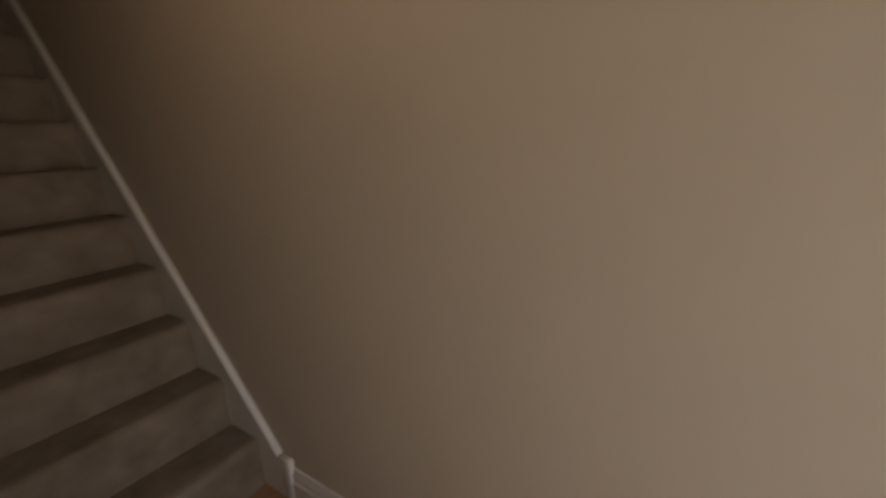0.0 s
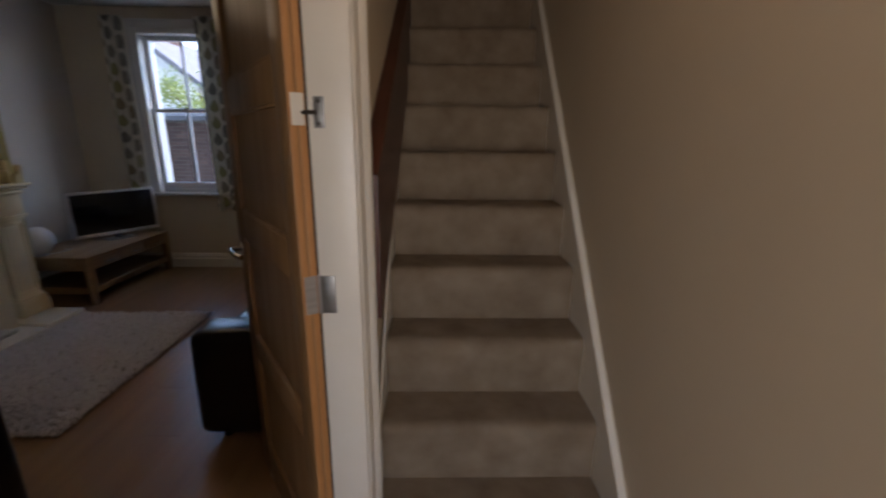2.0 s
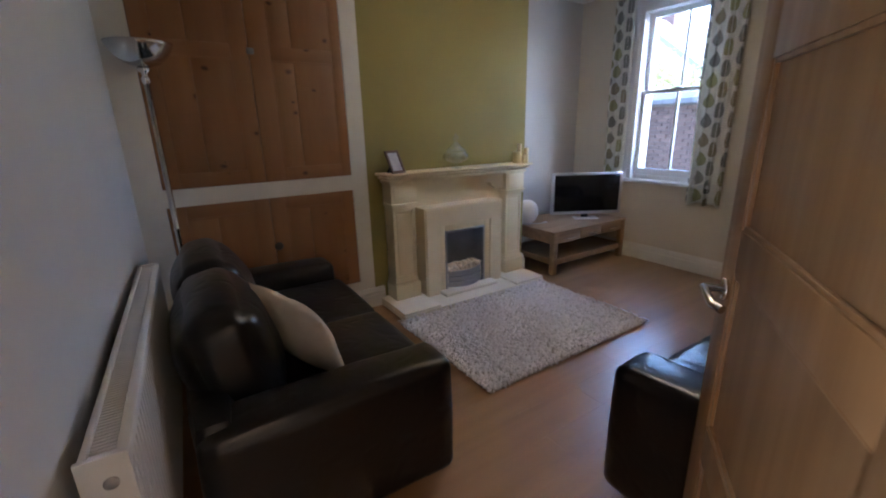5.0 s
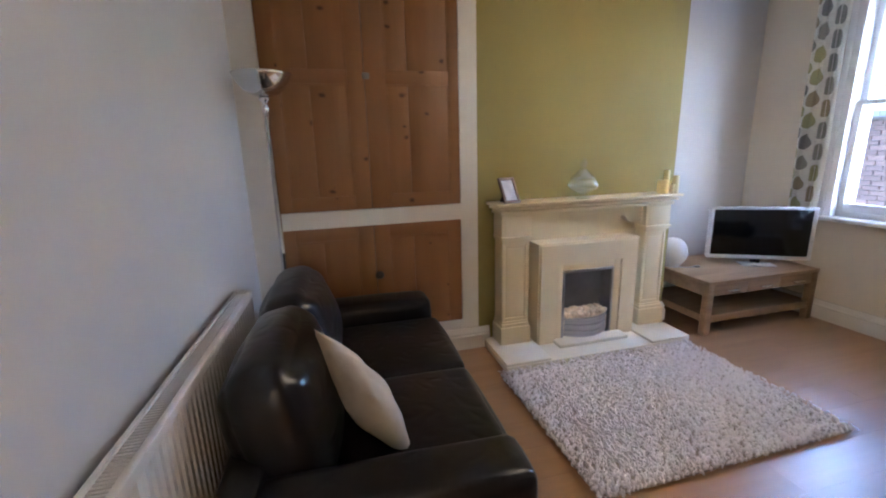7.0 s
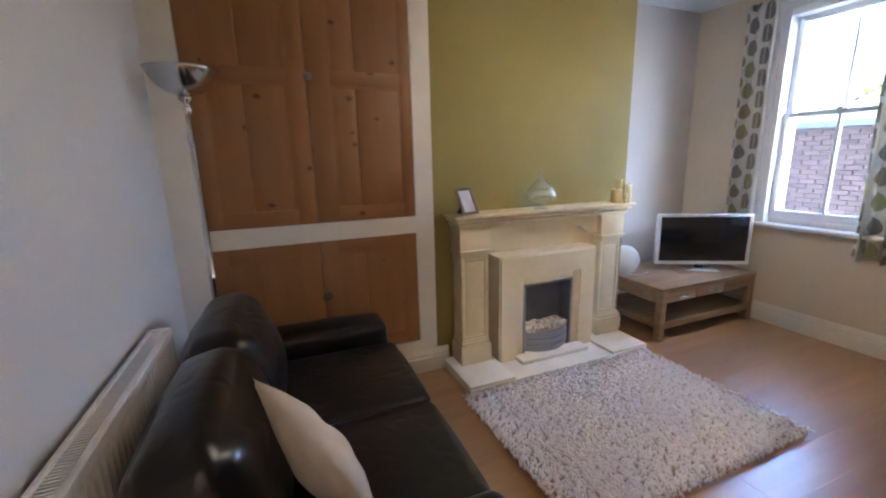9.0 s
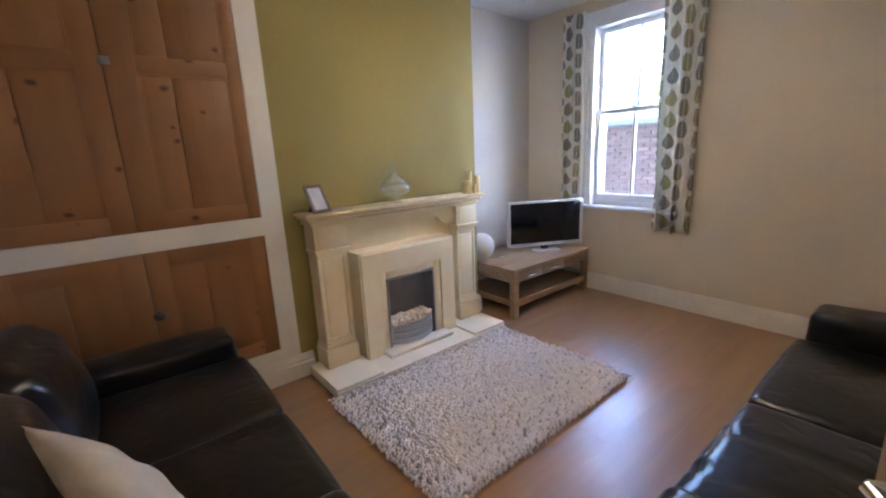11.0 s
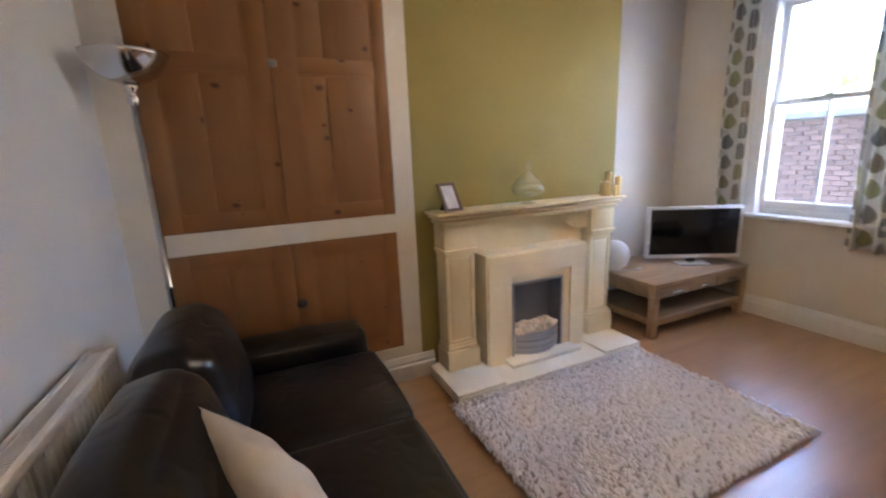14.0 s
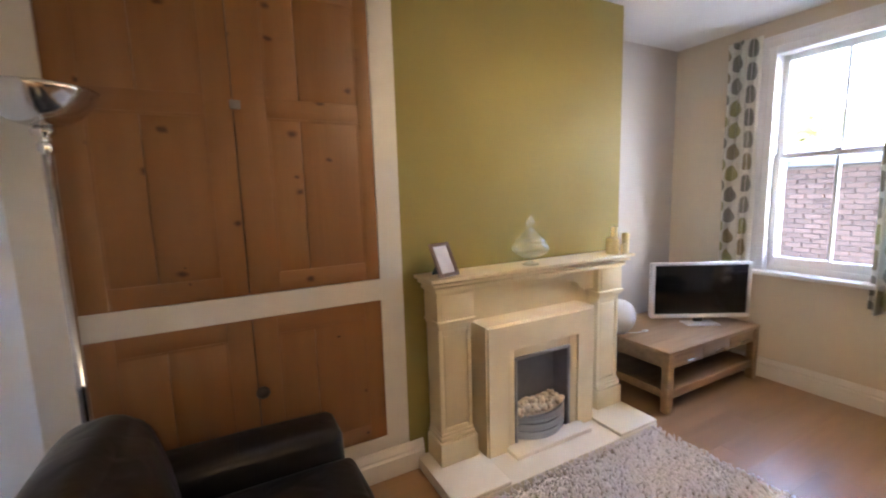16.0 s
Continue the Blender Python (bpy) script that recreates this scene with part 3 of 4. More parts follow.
def sash(z0, z1, y, top, bot, name):
    bm = bmesh.new()
    a = W2 - 0.064
    for s in (-1, 1):
        box(bm, (s * a, y - 0.02, z0), (s * (a - 0.040), y + 0.02, z1), 0.004)
    box(bm, (-a + 0.04, y - 0.02, z1 - top), (a - 0.04, y + 0.02, z1), 0.004)
    box(bm, (-a + 0.04, y - 0.02, z0), (a - 0.04, y + 0.02, z0 + bot), 0.004)
    ob = part(name, bm, M_UPVC, win)
    part("glazing_bar", bx((-0.011, y - 0.015, z0 + bot), (0.011, y + 0.015, z1 - top), 0.003), M_UPVC, ob)
    for s in (-1, 1):
        pane = part("pane", bx((s * 0.011, y - 0.002, z0 + bot), (s * (a - 0.04), y + 0.002, z1 - top)), M_PANE, ob)
        pane.visible_shadow = False
    return ob


sash(0.05, 0.875, -0.005, 0.035, 0.062, "lower_sash")
sash(0.840, 1.58, 0.037, 0.045, 0.035, "upper_sash")
part("sash_latch", bx((-0.02, -0.045, 0.872), (0.02, -0.01, 0.886), 0.004), M_BLACKM, win)


def curtain(name, x0, x1, zb, zt, folds, seed, deep=0.024):
    """A hanging cloth with upright folds, pinched to a tape at the top."""
    rnd = random.Random(seed)
    nu, nv = folds * 12, 26
    bm = bmesh.new()
    uvl = bm.loops.layers.uv.new("print")
    grid, us = [], []
    ph = [rnd.uniform(-0.6, 0.6) for _ in range(folds + 1)]
    for j in range(nv + 1):
        v = j / nv
        row, z = [], zb + (zt - zb) * v
        for i in range(nu + 1):
            u = i / nu
            a = u * folds * 2 * math.pi
            amp = deep * (1 - 0.45 * v) * (0.8 + 0.4 * math.sin(3.1 * u + seed))
            y = amp * math.sin(a + ph[min(folds, int(u * folds))] * 0.5 + 0.5 * math.sin(2.2 * v + seed)) + 0.008 * math.sin(9 * v + 5 * u)
            xx = x0 + (x1 - x0) * u + 0.010 * math.sin(a * 0.5 + 3 * v) * (1 - v)
            row.append(bm.verts.new((xx, y, z + (0.012 * math.sin(a * 0.5 + seed) if j == 0 else 0))))
        grid.append(row)
    width = (x1 - x0) * 1.72
    for j in range(nv):
        for i in range(nu):
            f = bm.faces.new((grid[j][i], grid[j][i + 1], grid[j + 1][i + 1], grid[j + 1][i]))
            for lp, (a, b) in zip(f.loops, ((i, j), (i + 1, j), (i + 1, j + 1), (i, j + 1))):
                lp[uvl].uv = (a / nu * width + seed * 0.3, b / nv * (zt - zb))
    c = thing(name, "leaf-print cotton curtain in olive and grey", "curtain", pose(0, 4.305, 0), "curtains at the window")
    cl = part("cloth", bm, M_CURTAIN, c)
    so = cl.modifiers.new("thickness", "SOLIDIFY")
    so.thickness = 0.003
    return c


curtain("curtain", 0.025, 0.255, 0.68, 2.565, 4, 1)
curtain("curtain", 0.940, 1.250, 0.665, 2.565, 5, 2, 0.040)
rod = thing("curtain_rail", "slim white curtain rail above the window", "curtain rail", pose(0.63, 4.342, 2.535))
part("track", bx((-0.60, -0.012, -0.012), (0.61, 0.012, 0.012), 0.004), M_UPVC, rod)
for s in (-0.52, 0, 0.52):
    part("bracket", bx((s - 0.012, 0.01, -0.02), (s + 0.012, 0.018, 0.012), 0.003), M_UPVC, rod)

# ---------------------------------------------------------------- door
DW = 0.762
door = thing("door_1", "open oak door with four stacked panels", "door", pose(3.018, 0.772, 0.006, 0, 0, 180 - 54.8))
door["kind"] = S
TH = 0.040
ZP = [(0.16, 0.56), (0.66, 1.06), (1.16, 1.50), (1.60, 1.86)]
bm = bmesh.new()
box(bm, (0.004, 0, 0), (0.10, TH, 1.975), 0.0015)
box(bm, (DW - 0.10, 0, 0), (DW, TH, 1.975), 0.0015)
rails = [0.0] + [z for p in ZP for z in p] + [1.975]
for a, b in zip(rails[0::2], rails[1::2]):
    box(bm, (0.10, 0.0, a), (DW - 0.10, TH, b), 0.0012)
leaf = part("leaf_frame", bm, M_DOOR, door)
for a, b in ZP:
    bm = bmesh.new()
    box(bm, (0.10, 0.012, a), (DW - 0.10, TH - 0.012, b))
    part("panel", bm, M_DOOR, leaf)
    bm = bmesh.new()
    for sgn, y0, y1 in ((1, TH - 0.012, TH - 0.003), (-1, 0.003, 0.012)):
        box(bm, (0.10, y0, a), (DW - 0.10, y1, a + 0.010), 0.002)
        box(bm, (0.10, y0, b - 0.010), (DW - 0.10, y1, b), 0.002)
        box(bm, (0.10, y0, a), (0.110, y1, b), 0.002)
        box(bm, (DW - 0.11, y0, a), (DW - 0.10, y1, b), 0.002)
    part("panel_bead", bm, M_DOOR, leaf)
bm = bmesh.new()
box(bm, (0.0, 0.0005, 0.0), (0.004, 0.017, 1.975), 0.001)
box(bm, (0.0, 0.0225, 0.0), (0.004, TH - 0.0005, 1.975), 0.001)
part("edge_lipping", bm, M_DOOREDGE, door, "orange pine edge lipping")
for side, y0, sg in (("a", TH, 1), ("b", 0.0, -1)):
    hx, hz = DW - 0.062, 1.010
    rot = Matrix.Translation((hx, y0, hz)) @ Matrix.Rotation(-sg * math.pi / 2, 4, "X")
    h = part("handle", lathe(bmesh.new(), [(0.0, 0), (0.026, 0), (0.026, 0.007), (0.022, 0.010), (0.010, 0.010), (0.010, 0.045), (0.0, 0.045)], 24, m=rot), M_CHROME, door, "chrome lever handle on a round rose")
    part("lever", tube(bmesh.new(), [(hx, y0 + sg * 0.045, hz), (hx - 0.05, y0 + sg * 0.047, hz), (hx - 0.105, y0 + sg * 0.045, hz - 0.002), (hx - 0.125, y0 + sg * 0.032, hz - 0.003)], 0.0095, 12), M_CHROME, h)
for z in (0.20, 0.985, 1.735):
    bm = bmesh.new()
    box(bm, (-0.0015, 0.004, z), (0.0005, 0.034, z + 0.10))
    hg = part("hinge", bm, M_STEEL, door, "satin steel butt hinge")
    part("knuckle", tube(bmesh.new(), [(-0.004, -0.004, z), (-0.004, -0.004, z + 0.10)], 0.006, 10), M_STEEL, hg)
part("closer_plate", bx((-0.002, 0.004, 1.445), (0.001, 0.034, 1.515), 0.001), M_GLOSS, door, "cream closer plate")
# jamb side of the hinges and the closer chain
for z in (0.206, 0.991, 1.741):
    single("jamb_hinge", bx((3.027, 0.7665, z), (3.063, 0.7695, z + 0.10), 0.0008), M_AGED, "satin steel hinge leaf on the door lining", "hinge")
cl = thing("door_closer", "dark concealed chain door closer plate", "door closer", pose(3.049, 0.768, 1.48))
part("plate", bx((-0.012, -0.003, -0.034), (0.012, 0.001, 0.034), 0.001), M_AGED, cl)
for z in (-0.024, 0.024):
    part("screw", lathe(bmesh.new(), [(0, 0), (0.0045, 0), (0.0035, 0.0012), (0, 0.0012)], 12, m=Matrix.Translation((0, -0.003, z)) @ Matrix.Rotation(math.pi / 2, 4, "X")), M_BLACKM, cl)
part("rod", tube(bmesh.new(), [(-0.005, -0.002, 0.0), (-0.030, -0.002, 0.0), (-0.052, 0.004, -0.002)], 0.005, 8), M_BLACKM, cl)


# ---------------------------------------------------------------- built-in cupboard
cup = thing("built_in_cupboard", "built-in alcove cupboard with waxed pine doors", "cupboard", pose(0, 0.08, 0))
Y0, Y1 = 0.135, 1.32
bm = bmesh.new()
box(bm, (-0.03, -0.011, 0.0), (0.0, Y0, CEIL - 0.002))
box(bm, (-0.03, Y1, 0.0), (0.0, 1.44, CEIL - 0.002))
box(bm, (-0.03, Y0, 0.0), (0.0, Y1, 0.229))
box(bm, (-0.03, Y0, 0.968), (0.0, Y1, 1.074))
box(bm, (-0.03, Y0, 2.44), (0.0, Y1, CEIL - 0.002))
part("face_frame", bm, M_GLOSS, cup, "cream gloss face frame")
part("carcass", bx((-0.42, 0.02, 0.01), (-0.034, 1.43, 2.6)), M_DARK, cup)


def pine_door(y0, y1, z0, z1, rows, split, sl, sr, x=-0.026, th=0.024):
    """A framed pine door: its stiles and rails, with boards set back between them."""
    bm = bmesh.new()
    box(bm, (x - 0.003, y0 + 0.002, z0 + 0.002), (x + 0.003, y1 - 0.002, z1 - 0.002))
    d = part("door", bm, M_PINE, cup)
    part("stile", bx((x, y0, z0), (x + th, y0 + sl, z1), 0.002), M_PINE, d)
    part("stile", bx((x, y1 - sr, z0), (x + th, y1, z1), 0.002), M_PINE, d)
    for a, b in rows[0]:
        part("rail", bx((x, y0 + sl, a), (x + th - 0.0015, y1 - sr, b), 0.002), M_PINE_H, d)
    for a, b in rows[1]:
        for p, q in ((y0 + sl, split), (split, y1 - sr)):
            part("board", bx((x + 0.004, p + 0.0014, a), (x + th - 0.004, q - 0.0014, b), 0.002), M_PINE, d)
        bm = bmesh.new()
        f = x + th - 0.004
        box(bm, (f, y0 + sl, b - 0.012), (f + 0.0025, y1 - sr, b), 0.002)
        box(bm, (f, y0 + sl, a), (f + 0.0025, y0 + sl + 0.010, b - 0.012), 0.002)
        box(bm, (f, y1 - sr - 0.010, a), (f + 0.0025, y1 - sr, b - 0.012), 0.002)
        part("bead", bm, M_PINE_H, d)
    return d


UP = [[(1.077, 1.165), (1.835, 1.915), (2.355, 2.437)], [(1.165, 1.835), (1.915, 2.355)]]
LO = [[(0.232, 0.315), (0.885, 0.965)], [(0.315, 0.885)]]
MID = 0.723
pine_door(Y0 + 0.003, MID - 0.002, 1.077, 2.437, UP, 0.40, 0.095, 0.10)
pine_door(MID + 0.002, Y1 - 0.003, 1.077, 2.437, UP, 0.987, 0.125, 0.065)
pine_door(Y0 + 0.003, MID - 0.002, 0.232, 0.965, LO, 0.40, 0.095, 0.10)
dk = pine_door(MID + 0.002, Y1 - 0.003, 0.232, 0.965, LO, 0.987, 0.10, 0.085)
part("knob", lathe(bmesh.new(), [(0.0, 0), (0.010, 0), (0.008, 0.012), (0.026, 0.024), (0.029, 0.033), (0.018, 0.043), (0.0, 0.046)], 20,
                   m=Matrix.Translation((-0.002, MID + 0.016, 0.635)) @ Matrix.Rotation(math.pi / 2, 4, "Y")), M_BLACKM, dk, "dark metal knob")
part("catch", bx((-0.003, MID - 0.012, 1.862), (0.012, MID + 0.030, 1.898), 0.004), M_AGED, cup, "small worn metal turn catch")

# ---------------------------------------------------------------- fireplace
fp = thing("fireplace_surround", "cream cast-stone fireplace with pilasters and mantel shelf", "fireplace", pose(0.003, 0, 0))
hearth = part("hearth", bx((0, 1.56, 0), (0.430, 3.005, 0.042), 0.006), M_HEARTH, fp, "pale marble hearth")
for a, b in ((1.56, 1.885), (2.68, 3.005)):
    part("hearth_block", bx((0, a, 0.042), (0.428, b, 0.064), 0.008), M_HEARTH, hearth)
part("fire_lip", bx((0.19, 2.02, 0.042), (0.300, 2.58, 0.072), 0.008), M_HEARTH, hearth)


def pilaster(y0, y1):
    bm = bmesh.new()
    box(bm, (0, y0, 0.23), (0.128, y1, 0.85), 0.003)
    p = part("pilaster", bm, M_STONE, fp)
    bm = bmesh.new()
    w = 0.022
    box(bm, (0.128, y0, 0.23), (0.140, y0 + w, 0.797), 0.003)
    box(bm, (0.128, y1 - w, 0.23), (0.140, y1, 0.797), 0.003)
    box(bm, (0.128, y0 + w, 0.772), (0.140, y1 - w, 0.797), 0.003)
    box(bm, (0.128, y0 + w, 0.23), (0.140, y1 - w, 0.255), 0.003)
    box(bm, (0.128, y0 + w + 0.012, 0.268), (0.134, y1 - w - 0.012, 0.759), 0.003)
    part("moulding", bm, M_STONE, p)
    bm = bmesh.new()
    box(bm, (0, y0 - 0.018, 0.062), (0.168, y1 + 0.018, 0.190), 0.004)
    box(bm, (0, y0 - 0.010, 0.190), (0.156, y1 + 0.010, 0.215), 0.008)
    box(bm, (0, y0 - 0.004, 0.215), (0.148, y1 + 0.004, 0.232), 0.005)
    part("base", bm, M_STONE, p)
    bm = bmesh.new()
    box(bm, (0, y0 + 0.002, 0.796), (0.146, y1 - 0.002, 0.812), 0.003)
    box(bm, (0, y0 - 0.008, 0.812), (0.158, y1 + 0.010, 0.830), 0.005)
    box(bm, (0, y0 - 0.016, 0.830), (0.166, y1 + 0.022, 0.846), 0.004)
    box(bm, (0, y0 - 0.009, 0.846), (0.148, y1 + 0.018, 1.000), 0.003)
    box(bm, (0.148, y0 + 0.014, 0.868), (0.153, y1 - 0.006, 0.982), 0.003)
    part("capital", bm, M_STONE, p)


pilaster(1.646, 1.838)
pilaster(2.788, 2.976)
for nm, z0, z1, out, r in (("moulding", 1.000, 1.024, 0.174, 0.006), ("groove", 1.024, 1.034, 0.148, 0.0), ("moulding", 1.034, 1.050, 0.193, 0.005),
                           ("groove", 1.050, 1.060, 0.160, 0.0), ("mantel_shelf", 1.060, 1.078, 0.212, 0.003)):
    part(nm, bx((0, 1.793 - out, z0), (out, 2.824 + out, z1), r), M_STONE, fp)
arch = [(1.832, 1.0), (2.788, 1.0), (2.788, 0.868), (2.695, 0.868), (2.685, 0.880), (2.665, 0.884), (2.647, 0.905), (2.635, 0.925), (2.610, 0.930)]
for i in range(1, 12):
    u = i / 12
    arch.append((2.610 - 0.608 * u, 0.930 + 0.024 * math.sin(math.pi * u)))
arch += [(2.002, 0.930), (1.977, 0.925), (1.965, 0.905), (1.947, 0.884), (1.927, 0.880), (1.917, 0.868), (1.832, 0.868)]
part("frieze", prism(bmesh.new(), arch, "x", 0.045, 0.105), M_STONE, fp)
part("back_slab", bx((0, 1.832, 0.064), (0.045, 2.788, 1.0)), M_STONE, fp)
bm = prism(bmesh.new(), [(1.895, 0.043), (1.895, 0.785), (2.695, 0.785), (2.695, 0.043), (2.558, 0.043), (2.558, 0.630), (2.032, 0.630), (2.032, 0.043)], "x", 0.045, 0.205)
rim = [e for e in bm.edges if all(v.co.x > 0.2 and (v.co.z > 0.78 or v.co.y < 1.9 or v.co.y > 2.69) for v in e.verts) and e.calc_length() > 0.3]
bmesh.ops.bevel(bm, geom=rim, offset=0.012, segments=3, affect="EDGES")
part("front_panel", bm, M_STONE, fp)
bm = bmesh.new()
box(bm, (0.045, 2.030, 0.043), (0.190, 2.088, 0.632), 0.002)
box(bm, (0.045, 2.502, 0.043), (0.190, 2.560, 0.632), 0.002)
box(bm, (0.045, 2.088, 0.577), (0.190, 2.502, 0.632), 0.002)
part("inner_slip", bm, M_STONE, fp)

fire = thing("electric_fire", "inset electric fire with pale pebbles and steel grate", "electric fire", pose(0.05, 2.295, 0.045))
bm = bmesh.new()
box(bm, (0.0, -0.206, 0), (0.006, 0.206, 0.531))
box(bm, (0.006, -0.206, 0), (0.13, -0.200, 0.531))
box(bm, (0.006, 0.200, 0), (0.13, 0.206, 0.531))
box(bm, (0.006, -0.200, 0.525), (0.13, 0.200, 0.531))
part("fireback", bm, M_FIREBACK, fire)
bm = bmesh.new()
for s in (-1, 1):
    box(bm, (0.134, s * 0.205, 0.0), (0.150, s * 0.192, 0.530), 0.002)
box(bm, (0.134, -0.192, 0.514), (0.150, 0.192, 0.530), 0.002)
part("trim_frame", bm, M_STEEL, fire)
part("fuel_bed", bx((0.01, -0.19, 0.03), (0.13, 0.19, 0.172), 0.02), M_COAL, fire)


def bowed(z0, z1, bulge, th):
    bm = bmesh.new()
    n = 16
    pts = [(0.118 + bulge * (1 - (2 * i / n - 1) ** 2), -0.188 + 0.376 * i / n) for i in range(n + 1)]
    prism(bm, pts + [(x - th, y) for x, y in reversed(pts)], "z", z0, z1)
    return bm


part("grate_bar", bowed(0.125, 0.172, 0.075, 0.012), M_STEEL, fire)
part("grate_bar", bowed(0.078, 0.118, 0.078, 0.012), M_STEEL, fire)
part("grate_bar", bowed(0.030, 0.072, 0.080, 0.012), M_STEEL, fire)
part("grate_back", bowed(0.030, 0.160, 0.066, 0.004), M_FIREBACK, fire)
rnd = random.Random(5)
bm = bmesh.new()
bmesh.ops.create_icosphere(bm, subdivisions=2, radius=0.018)
for v in bm.verts:
    v.co += noise.noise_vector(v.co * 40) * 0.006
    v.co.z *= 0.75
coal = mesh_of("pebble", bm, M_COAL)
for i in range(110):
    x, y = rnd.uniform(0.03, 0.165), rnd.uniform(-0.165, 0.165)
    k = rnd.uniform(0.75, 1.35)
    x = min(x, 0.105 + 0.07 * (1 - (y / 0.19) ** 2))
    piece("pebble", coal, fire, Matrix.Translation((x, y, 0.176 + rnd.uniform(0, 0.026))) @ Euler((rnd.uniform(0, 3), rnd.uniform(0, 3), rnd.uniform(0, 3))).to_matrix().to_4x4() @ Matrix.Scale(k, 4))

# mantel things
ZM = 1.079
pf = thing("photo_frame", "small walnut photo frame on the mantel shelf", "photo frame", pose(0.172, 1.700, ZM, 0, 0, 14))
TILT = Matrix.Rotation(radians(-27), 4, "Y")
bm = bmesh.new()
for a, b in (((-0.064, 0), (-0.046, 0.180)), ((0.046, 0), (0.064, 0.180)), ((-0.046, 0), (0.046, 0.018)), ((-0.046, 0.162), (0.046, 0.180))):
    box(bm, (0, a[0], a[1]), (0.014, b[0], b[1]), 0.002)
bmesh.ops.transform(bm, matrix=TILT, verts=bm.verts)
part("frame", bm, M_FRAMEW, pf)
bm = bx((0.003, -0.047, 0.017), (0.007, 0.047, 0.163))
bmesh.ops.transform(bm, matrix=TILT, verts=bm.verts)
part("print", bm, M_PAPER, pf, "pale print behind glass")
part("strut", prism(bmesh.new(), [(-0.052, 0.09), (-0.112, 0), (-0.098, 0), (-0.047, 0.08)], "y", -0.02, 0.02), M_DARK, pf)

jar = thing("apothecary_jar", "clear glass footed jar with a domed lid", "glass jar", pose(0.140, 2.245, ZM))
part("bowl", lathe(bmesh.new(), [(0.0, 0), (0.046, 0), (0.048, 0.004), (0.020, 0.012), (0.012, 0.024), (0.016, 0.036), (0.050, 0.048), (0.088, 0.064), (0.106, 0.086), (0.106, 0.104), (0.092, 0.124), (0.082, 0.133),
                                 (0.078, 0.132), (0.088, 0.121), (0.101, 0.103), (0.101, 0.088), (0.084, 0.068), (0.048, 0.053), (0.0, 0.046)], 40), M_GLASS, jar)
part("lid", lathe(bmesh.new(), [(0.088, 0.134), (0.088, 0.140), (0.070, 0.158), (0.048, 0.178), (0.030, 0.196), (0.016, 0.208), (0.013, 0.216), (0.026, 0.228), (0.028, 0.240), (0.016, 0.256), (0.008, 0.264), (0.010, 0.272), (0.0, 0.278),
                                (0.0, 0.205), (0.026, 0.192), (0.044, 0.174), (0.066, 0.154), (0.082, 0.136)], 40), M_GLASS, jar)
for (y, x, r, hgt, mm) in ((2.912, 0.140, 0.040, 0.098, M_WAX), (2.982, 0.095, 0.020, 0.165, M_WAX), (2.985, 0.180, 0.022, 0.130, M_WAX), (2.945, 0.192, 0.015, 0.070, M_WAX)):
    c = thing("candle", "ivory pillar candle on the mantel shelf", "candle", pose(x, y, ZM), "candles on the mantel")
    part("wax", lathe(bmesh.new(), [(0, 0), (r * 0.98, 0), (r, 0.004), (r, hgt - 0.006), (r * 0.93, hgt), (r * 0.6, hgt - 0.006), (0, hgt - 0.008)], 24), mm, c)
    part("wick", tube(bmesh.new(), [(0, 0, hgt - 0.008), (0.001, 0.001, hgt + 0.010)], 0.0012, 6), M_DARK, c)

# ---------------------------------------------------------------- television corner
tt = thing("tv_table", "limed oak coffee table with drawers and shelf", "table", pose(0.027, 3.745, 0))
HX, HY = 0.345, 0.548
part("tabletop", bx((-HX, -HY, 0.400), (HX, HY, 0.427), 0.003), M_OAK, tt)
for sx in (-1, 1):
    for sy in (-1, 1):
        part("leg", bx((sx * (HX - 0.004), sy * (HY - 0.004), 0), (sx * (HX - 0.058), sy * (HY - 0.058), 0.400), 0.003), M_OAK, tt)
for sy in (-1, 1):
    part("apron", bx((-HX + 0.058, sy * (HY - 0.012), 0.305), (HX - 0.058, sy * (HY - 0.032), 0.400), 0.002), M_OAK, tt)
    part("shelf_rail", bx((-HX + 0.058, sy * (HY - 0.014), 0.095), (HX - 0.058, sy * (HY - 0.038), 0.152), 0.002), M_OAK, tt)
for sx in (-1, 1):
    part("shelf_rail", bx((sx * (HX - 0.014), -HY + 0.058, 0.095), (sx * (HX - 0.038), HY - 0.058, 0.152), 0.002), M_OAK, tt)
part("shelf", bx((-HX + 0.04, -HY + 0.04, 0.128), (HX - 0.04, HY - 0.04, 0.146)), M_OAK, tt)
part("drawer_case", bx((-HX + 0.035, -HY + 0.035, 0.308), (HX - 0.032, HY - 0.035, 0.3995)), M_OAK, tt)
for i in range(3):
    w = (2 * HY - 0.116) / 3
    a = -HY + 0.058 + i * w
    d = part("drawer", bx((HX - 0.030, a + 0.004, 0.308), (HX - 0.008, a + w - 0.004, 0.396), 0.003), M_OAK, tt)
    c = a + w / 2
    part("handle", bx((HX + 0.010, c - 0.056, 0.341), (HX + 0.018, c + 0.056, 0.351), 0.003), M_CHROME, d, "chrome bar handle")
    for k in (-0.046, 0.046):
        part("handle_post", tube(bmesh.new(), [(HX - 0.010, c + k, 0.346), (HX + 0.012, c + k, 0.346)], 0.0035, 8), M_CHROME, d)

